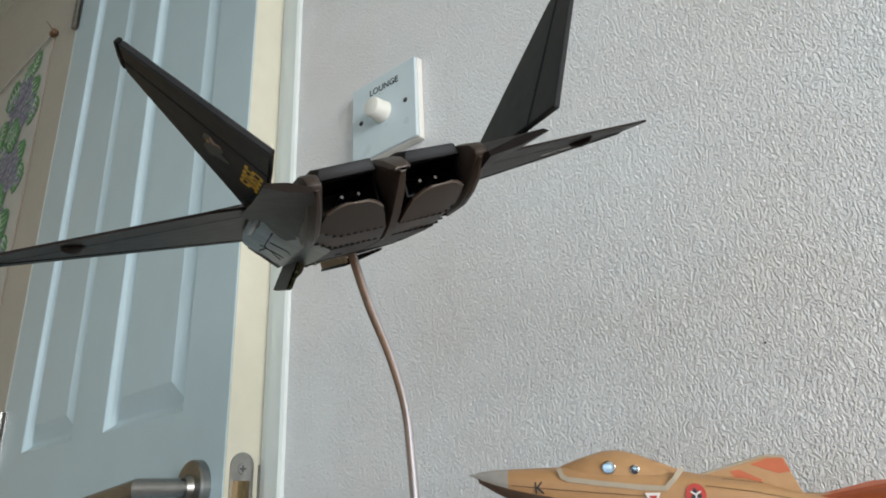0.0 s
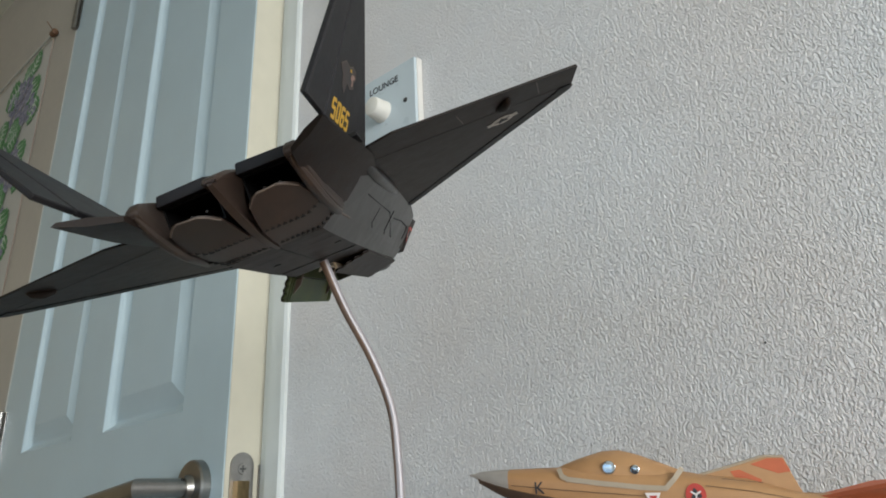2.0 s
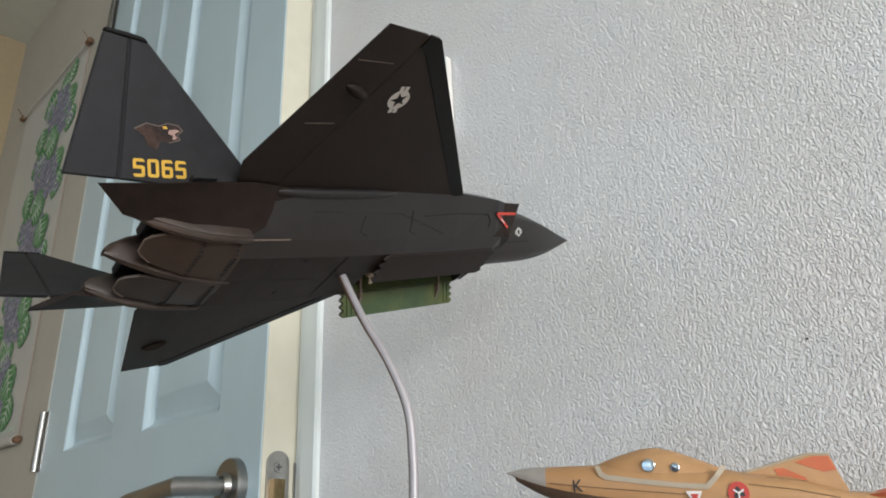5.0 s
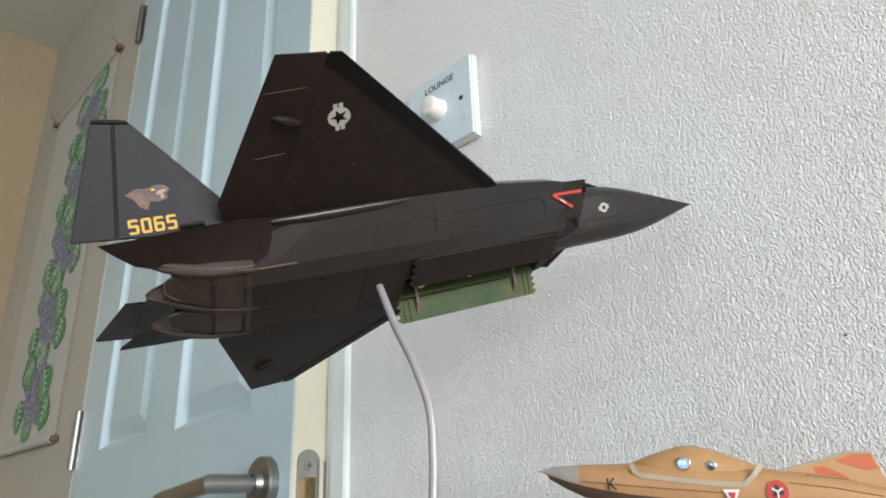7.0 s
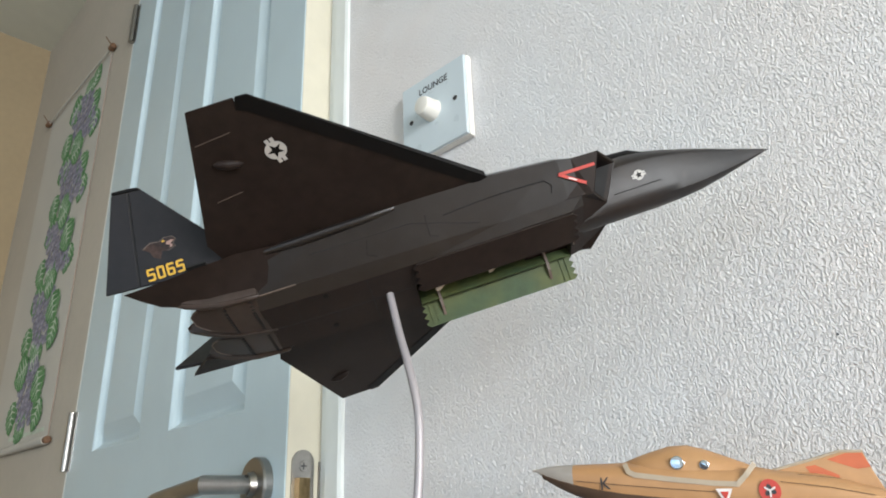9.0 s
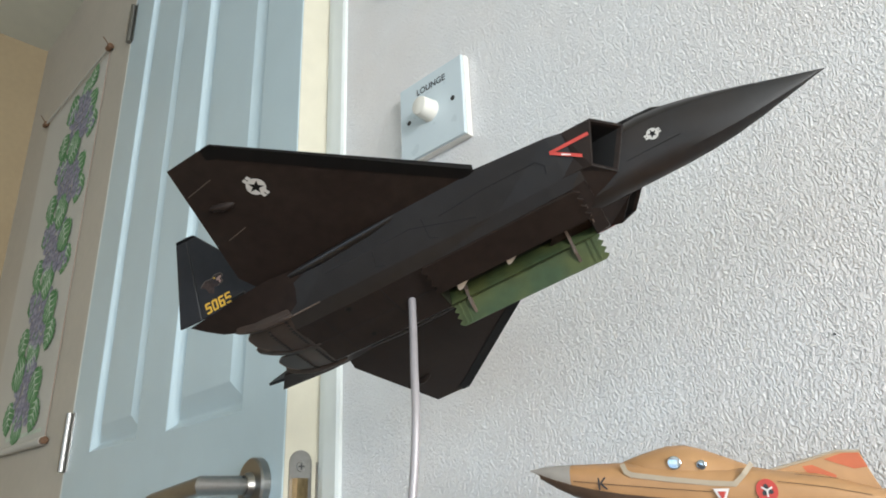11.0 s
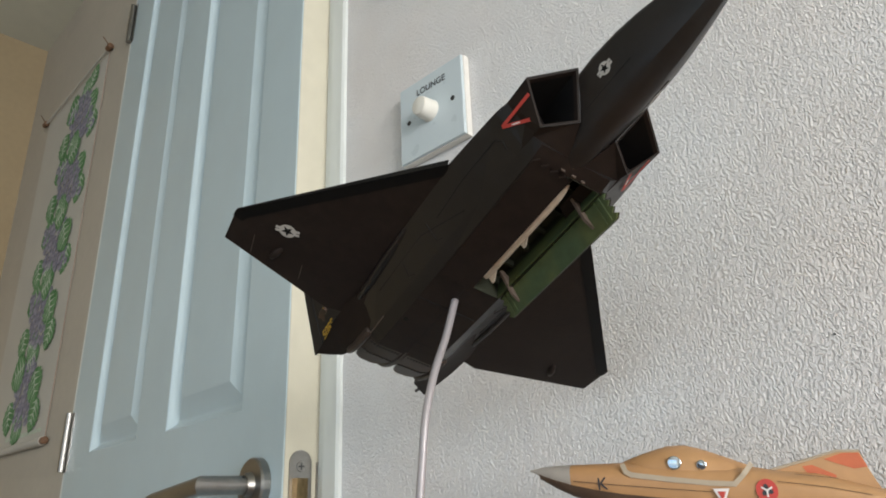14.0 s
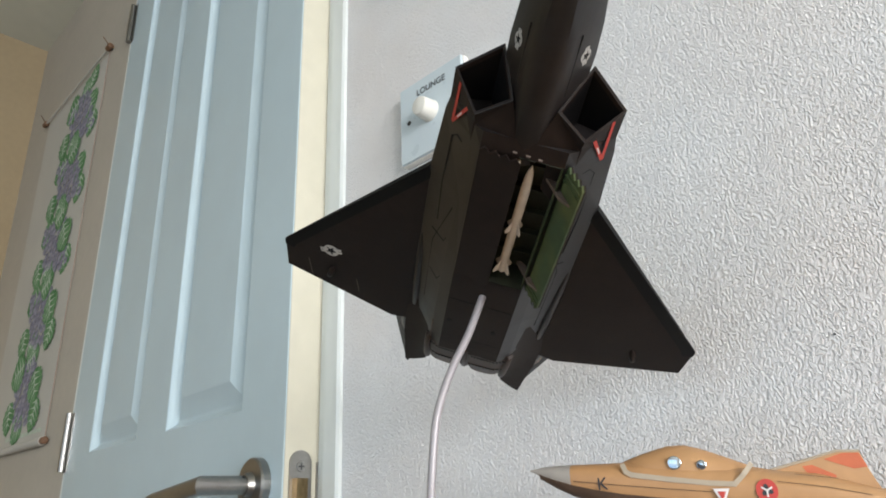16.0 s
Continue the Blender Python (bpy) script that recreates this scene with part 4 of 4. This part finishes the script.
        # saw-tooth vent rows along the two hinge lines
        for y, z0, nm in ((-62.5, 1.95, 11), (-75.2, 4.6, 10)):
            for k in range(nm):
                x = 3.2 + 18.6 * k / (nm - 1)
                zz = z0 + (0.25 if x < 17 else 0.25 + 0.5 * (x - 17))
                bm = bmesh.new()
                slab(bm, [(s * (x - 0.75), y + 0.9, zz), (s * (x + 0.75), y + 0.5, zz), (s * (x + 0.35), y - 1.0, zz + 0.25)], (0, 0, -1), 0.48)
                jpart("vent_slot", bm, M_LINE, "", noz)
    # fairing between the nozzles: narrow along the belly, broad on top
    bm = bmesh.new()
    loft(bm, [[(x * w, y, z) for x, z in ((-0.30, zb), (-0.42, zb + 0.35 * (zt - zb)), (-1, zt - 0.3 * (zt - zb)), (-1, zt - 1.2), (-0.7, zt), (0.7, zt), (1, zt - 1.2), (1, zt - 0.3 * (zt - zb)), (0.42, zb + 0.35 * (zt - zb)), (0.30, zb))]
              for y, w, zb, zt in ((-57, 2.2, 1.2, 25.5), (-66, 3.4, 1.9, 25.4), (-75, 4.0, 4.0, 24.8), (-84, 4.2, 7.6, 23.8), (-92, 4.0, 11.6, 22.0), (-98, 3.2, 15.2, 19.8), (-100.2, 2.2, 16.8, 18.4))])
    jpart("centre_fairing", bm, M_PETAL, "brown fairing between the nozzles", smooth=True)


SP1, SN = Vector((21.5, 109.6, 4.4)), Vector((0.7185, 0.0550, -0.6933))


def jet_marks(hull, nose):
    """Warning chevrons, panel lines and worn edges on the sides."""
    def onside(x, y, s, lift=0.3):
        z = SP1.z + (SN.x * (x - SP1.x) + SN.y * (y - SP1.y)) / -SN.z * 1.0
        p = Vector((x, y, z)) + SN * lift
        return Vector((p.x * s, p.y, p.z))

    def stroke(name, material, s, pts, w, label="", lift=0.3):
        bm = bmesh.new()
        n = Vector((SN.x * s, SN.y, SN.z))
        for a, b in zip(pts, pts[1:]):
            A, B = onside(*a, s, lift), onside(*b, s, lift)
            d = (B - A).normalized()
            q = n.cross(d) * (w / 2)
            slab(bm, [A - q, B - q, B + q, A + q], n, 0.1)
        jpart(name, bm, material, label, hull)
    for s in (1, -1):
        stroke("warning_chevron", M_RED, s, [(30.4, 114.6), (31.2, 95.6), (25.0, 108.6)], 1.5, "red warning chevron")
        stroke("chevron_dash", M_WHITEDECAL, s, [(29.0, 100.0), (27.4, 103.6)], 0.6, "", 0.45)
        for line in ([(27.6, 0.59), (27.2, 0.16), (31, 0.10)], [(36, 0.48), (60, 0.56), (88, 0.60), (91, 0.45), (90, 0.27)], [(-2, 0.47), (-4, 0.15), (0.5, 0.07)], [(52, 0.12), (20, 0.52), (-30, 0.55)]):
            bm = bmesh.new()
            tube(bm, [side_point(y, f, s) for y, f in line], 0.32, 5)
            jpart("panel_line", bm, M_LINE, "", hull)
        roundel((s * 12.4, 139.6, 13.6), (0, s, 0.12), (s * 0.83, 0.05, -0.555), 2.7, nose)
    for x, y in ((14.2, -28.8), (-10.5, -30.0)):
        bm = bmesh.new()
        tube(bm, [(x, y, 1.2), (x, y, 0.25)], [1.6, 1.4], 14)
        jpart("belly_port", bm, M_JETDARK, "", hull)
    for y in (-8, -44):
        bm = bmesh.new()
        box(bm, -16.5, 16.5, y - 0.2, y + 0.2, -0.22 + (1.0 if y < -40 else 0.05), 0.8)
        jpart("panel_line", bm, M_LINE, "", hull)
    bm = bmesh.new()
    tube(bm, [(0, 12, -0.05), (0, -20, 0.25), (0, -52, 1.25), (0, -59, 1.65)], 0.2, 5)
    jpart("keel_seam", bm, M_LINE, "", hull)
    for s in (1, -1):
        for y0, y1, x in ((150, 168, 8.4), (124, 150, 9.2)):
            bm = bmesh.new()
            tube(bm, [(s * x, y0, 8.6), (s * (x - (1.4 if y0 > 140 else 0)), y1, 8.6 + (1.4 if y0 > 140 else 0.2))], 0.28, 5)
            jpart("panel_line", bm, M_LINE, "", nose)
    bm = bmesh.new()
    tube(bm, [(23.2, -60, 5.6), (23.4, -40, 5.2)], 0.4, 6)
    jpart("worn_edge", bm, M_WEAR, "", hull)


hull = jet_hull()
jet_bay(hull)
jet_bay_doors()
nose = jet_nose()
jet_intakes()
jet_wings()
jet_fins()
jet_tail()
jet_marks(hull, nose)


def catmull(pts, n):
    pts = [Vector(p) for p in pts]
    out = []
    for i in range(len(pts) - 1):
        p0, p1, p2, p3 = pts[max(i - 1, 0)], pts[i], pts[i + 1], pts[min(i + 2, len(pts) - 1)]
        for k in range(n):
            t = k / n
            out.append(0.5 * ((2 * p1) + (p2 - p0) * t + (2 * p0 - 5 * p1 + 4 * p2 - p3) * t * t + (3 * p1 - p0 - 3 * p2 + p3) * t ** 3))
    out.append(pts[-1])
    return out


def jet_stand():
    pts = [(-0.0080, 0.0395, 0.2910), (-0.0086, 0.0361, 0.2848), (-0.0101, 0.0263, 0.2648), (-0.0122, 0.0146, 0.2448), (-0.0134, 0.0062, 0.2248), (-0.0146, 0.0039, 0.2048),
           (-0.0162, 0.0035, 0.1848), (-0.0178, 0.0031, 0.1548), (-0.014, 0.002, 0.09), (0, 0, 0.02), (0, 0, 0.005)]
    bm = bmesh.new()
    tube(bm, catmull(pts, 6), 0.0019, 14)
    rod = part("display_rod", bm, M_ROD, jet, "bent grey painted metal rod", smooth=True)
    # copper-brown strip over one side of the upper rod, narrowing downwards
    path = catmull(pts, 6)[6:36]
    aft = Matrix.Rotation(radians(-38), 3, "Z") @ -JF.normalized()
    bm = bmesh.new()
    rings = []
    for i, p in enumerate(path):
        d = (path[min(i + 1, len(path) - 1)] - path[max(i - 1, 0)]).normalized()
        a = (aft - d * aft.dot(d)).normalized()
        q, k = d.cross(a), 1 - 0.8 * i / (len(path) - 1)
        rings.append([p + (a * math.cos(t) + q * math.sin(t)) * 0.00196 for t in [radians(58 * k * j / 6) for j in range(-6, 7)]])
    loft(bm, rings, False, False, closed=False)
    part("copper_patch", bm, M_COPPER, rod, "copper-brown strip on one side of the rod", smooth=True)
    bm = bmesh.new()
    tube(bm, [(0, 0, 0), (0, 0, 0.006), (0, 0, 0.010), (0, 0, 0.011)], [0.075, 0.075, 0.070, 0.066], 48)
    part("turntable_base", bm, M_JETDARK, jet, smooth=True)


jet_stand()

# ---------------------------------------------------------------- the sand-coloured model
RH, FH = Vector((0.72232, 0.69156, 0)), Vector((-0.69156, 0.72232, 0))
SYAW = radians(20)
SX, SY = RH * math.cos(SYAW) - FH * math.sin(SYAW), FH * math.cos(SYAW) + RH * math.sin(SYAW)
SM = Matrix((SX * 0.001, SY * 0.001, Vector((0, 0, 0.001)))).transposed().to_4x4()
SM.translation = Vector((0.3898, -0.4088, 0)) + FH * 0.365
SBASE = SM @ Vector((157, 0, TZ * 1000))
sand = empty("model_fighter", Matrix.Translation(SBASE), "sand and brick-red camouflaged fighter model with grey nose", "model aircraft")


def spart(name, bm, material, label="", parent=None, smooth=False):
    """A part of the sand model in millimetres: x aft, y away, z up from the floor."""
    for v in bm.verts:      # sections drawn facing the camera, carried along its rays onto the yawed plane
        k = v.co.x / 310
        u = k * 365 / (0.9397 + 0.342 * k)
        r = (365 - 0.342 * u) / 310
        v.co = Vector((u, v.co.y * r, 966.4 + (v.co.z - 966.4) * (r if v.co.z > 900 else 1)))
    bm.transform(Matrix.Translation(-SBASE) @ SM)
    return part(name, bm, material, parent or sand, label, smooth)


def oval(x, w, zt, zm, zb, n=20, p=1.0):
    return [(x, w * math.cos(a), zm + ((zt - zm) if math.sin(a) > 0 else (zm - zb)) * math.copysign(abs(math.sin(a)) ** p, math.sin(a))) for a in [2 * math.pi * k / n for k in range(n)]]


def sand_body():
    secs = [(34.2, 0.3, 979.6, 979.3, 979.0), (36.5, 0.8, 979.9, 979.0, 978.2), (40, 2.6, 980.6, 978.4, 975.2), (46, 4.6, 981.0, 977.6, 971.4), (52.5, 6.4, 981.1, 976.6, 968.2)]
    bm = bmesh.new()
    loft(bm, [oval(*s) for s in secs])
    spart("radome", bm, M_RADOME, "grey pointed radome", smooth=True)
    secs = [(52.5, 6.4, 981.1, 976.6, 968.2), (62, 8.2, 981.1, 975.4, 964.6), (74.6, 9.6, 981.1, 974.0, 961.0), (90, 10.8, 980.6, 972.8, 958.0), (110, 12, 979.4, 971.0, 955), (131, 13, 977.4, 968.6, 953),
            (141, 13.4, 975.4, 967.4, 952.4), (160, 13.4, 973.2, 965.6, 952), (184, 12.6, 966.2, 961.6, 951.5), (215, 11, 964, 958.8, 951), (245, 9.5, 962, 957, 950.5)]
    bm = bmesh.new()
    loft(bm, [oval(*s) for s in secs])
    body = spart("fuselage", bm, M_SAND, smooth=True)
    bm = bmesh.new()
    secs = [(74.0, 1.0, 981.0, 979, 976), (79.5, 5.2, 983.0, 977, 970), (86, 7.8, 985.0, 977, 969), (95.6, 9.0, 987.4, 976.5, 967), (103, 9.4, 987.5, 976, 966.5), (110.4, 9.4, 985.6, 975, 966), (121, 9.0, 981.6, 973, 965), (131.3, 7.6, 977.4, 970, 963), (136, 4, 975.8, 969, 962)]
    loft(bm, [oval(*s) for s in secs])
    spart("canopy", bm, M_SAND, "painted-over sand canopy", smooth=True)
    for x, z, r in ((98.2, 979.8, 2.8), (109.6, 978.5, 2.0)):
        bm = bmesh.new()
        yy = -9.35
        tube(bm, [(x, yy + 1.0, z), (x, yy - 0.35, z), (x, yy - 0.5, z)], [r, r, r * 0.85], 24)
        pane = spart("porthole", bm, M_MIRROR, "round silvered window", smooth=True)
        # dark half of the smaller pane's reflection, laid on as a black sheet
        if r < 2.5:
            bm = bmesh.new()
            slab(bm, [(x + r * 0.9 * math.cos(t), yy - 0.52, z + r * 0.9 * math.sin(t)) for t in [radians(150 + 18 * k) for k in range(11)]], (0, -1, 0), 0.1)
            spart("dark_reflection", bm, M_INK, parent=pane)
    # shade under the nose, put on as a dark brown strip
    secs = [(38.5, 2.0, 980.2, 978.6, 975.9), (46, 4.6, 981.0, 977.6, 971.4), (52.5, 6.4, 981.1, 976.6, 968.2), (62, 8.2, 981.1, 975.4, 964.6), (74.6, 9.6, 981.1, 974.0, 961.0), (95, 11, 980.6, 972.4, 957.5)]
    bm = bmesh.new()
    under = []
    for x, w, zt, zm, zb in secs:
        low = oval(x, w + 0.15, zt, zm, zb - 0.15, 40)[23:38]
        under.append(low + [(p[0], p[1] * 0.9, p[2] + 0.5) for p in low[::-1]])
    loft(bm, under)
    spart("nose_underside_shade", bm, M_SANDDARK, "dark brown strip painting the shade under the nose", smooth=True)
    # canopy frame band
    bm = bmesh.new()
    path = [(75.9, -8.6, 979.9), (77.0, -9.6, 977.0), (79.5, -10.0, 975.6), (95, -11.25, 973.2), (112, -12.1, 971.0), (122.2, -12.6, 970.2), (126.5, -12.2, 973.8), (130.6, -10.2, 978.0)]
    for a, b in zip(path, path[1:]):
        A, B = Vector(a), Vector(b)
        d = (B - A).normalized()
        q = d.cross(Vector((0, -1, 0))).normalized() * 1.05
        slab(bm, [A - q - d * 0.5, B - q + d * 0.5, B + q + d * 0.5, A + q - d * 0.5], (0, -1, 0.1), 0.35)
    spart("canopy_frame", bm, M_CANFRAME, "grey canopy frame band")
    for pts in ([(54, -6.75, 974.2), (62, -8.4, 973.2), (75, -9.85, 971.6), (95, -11.1, 969.4), (112, -12.1, 967.6)], [(140, -13.3, 970.6), (160, -13.4, 967.6), (178, -12.9, 963.8)], [(148, -12.0, 973.2), (166, -11.0, 970.8)]):
        bm = bmesh.new()
        tube(bm, pts, 0.13, 5)
        spart("panel_line", bm, M_SANDDARK)
    # fin with brick-red patches
    bm = bmesh.new()
    slab(bm, [(139, -0.8, 975), (155, -0.8, 978.4), (169.6, -0.8, 981.9), (179.6, -0.8, 981.5), (182, -0.8, 974), (186.5, -0.8, 963.5), (150, -0.8, 966)], (0, 1, 0), 1.8)
    soften(bm, 0.4, 1)
    fin = spart("tail_fin", bm, M_SAND, "sand tail fin with brick-red patches")
    bm = bmesh.new()
    slab(bm, [(163.2, -0.9, 979.0), (171.8, -0.9, 981.3), (179.0, -0.9, 981.1), (181.6, -0.9, 975.2), (175.5, -0.9, 974.6)], (0, -1, 0), 0.15)
    spart("camouflage_patch", bm, M_ORANGE, parent=fin)
    bm = bmesh.new()
    slab(bm, [(153.2, -0.9, 976.4), (157.5, -0.9, 976.9), (167.2, -0.9, 972.3), (166.5, -0.9, 970.2), (156.0, -0.9, 971.6)], (0, -1, 0), 0.15)
    spart("camouflage_patch", bm, M_ORANGE, parent=fin)
    bm = bmesh.new()
    tube(bm, [(139, 0, 975.3), (155, 0, 978.8), (169.6, 0, 982.2), (179.6, 0, 981.8)], 0.75, 8)
    spart("fin_edge", bm, M_CANFRAME, parent=fin)
    # raised delta surface behind the fin
    for s in (-1, 1):
        bm = bmesh.new()
        slab(bm, [(186, s * 5, 963.6), (228, s * 30, 970.0), (246, s * 34, 970.8), (246, s * 5, 963.2)], (0, 0, -1), 1.6)
        spart("rear_wing", bm, M_ORANGE, "brick-red rear wing")
    # markings
    bm = letters("K", 7.2, 0.1)
    bm.transform(frame_on((66.4, -8.8, 972.4), (1, 0, 0.02), (-0.12, -1, 0.05)))
    spart("lettering", bm, M_INK, "black letter K")
    bm = bmesh.new()
    slab(bm, [(112.6, -12.6, 968.8), (119.6, -12.9, 968.6), (116.2, -12.8, 961.8)], (0, -1, 0), 0.3)
    spart("warning_triangle", bm, M_WHITEDECAL, "white triangle with red centre")
    bm = bmesh.new()
    slab(bm, [(114.4, -13.0, 967.6), (117.9, -13.2, 967.5), (116.2, -13.1, 964.0)], (0, -1, 0), 0.3)
    spart("triangle_centre", bm, M_RED)
    bm = bmesh.new()
    c = Vector((135.0, -13.2, 967.2))
    slab(bm, [c + Vector((4.6 * math.cos(a), 0, 4.6 * math.sin(a))) for a in [2 * math.pi * k / 24 for k in range(24)]], (0, -1, 0), 0.3)
    disc = spart("unit_badge", bm, M_RED, "red disc badge with black and white marks")
    bm = bmesh.new()
    slab(bm, [c + Vector(((2.0 + 0.8 * math.cos(3 * a + 1)) * math.cos(a), -0.35, (2.0 + 0.8 * math.cos(3 * a + 1)) * math.sin(a))) for a in [2 * math.pi * k / 16 for k in range(16)]], (0, -1, 0), 0.15)
    spart("badge_centre", bm, M_INK, parent=disc)
    bm = bmesh.new()
    for a in range(3):
        d = Vector((math.cos(a * 2.09 + 0.5), 0, math.sin(a * 2.09 + 0.5)))
        q = Vector((-d.z, 0, d.x)) * 0.35
        o = c + Vector((0, -0.55, 0))
        slab(bm, [o - q, o + d * 2.6 - q, o + d * 2.6 + q, o + q], (0, -1, 0), 0.15)
    spart("badge_marks", bm, M_WHITEDECAL, parent=disc)
    # stand
    bm = bmesh.new()
    tube(bm, [(150, 0, 957), (150, 0, TZ * 1000 + 6)], 3, 12)
    spart("stand_rod", bm, M_ROD)
    bm = bmesh.new()
    tube(bm, [(150, 0, TZ * 1000), (150, 0, TZ * 1000 + 8)], 40, 32)
    spart("stand_base", bm, M_JETDARK)


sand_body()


def motions():
    walk(jet, [(t, Matrix.Translation(AXIS) @ sway(t) @ LEAN @ pose(0, 0, 0, 0, 0, heading(t))) for t in [k * 0.5 for k in range(33)]])


motions()
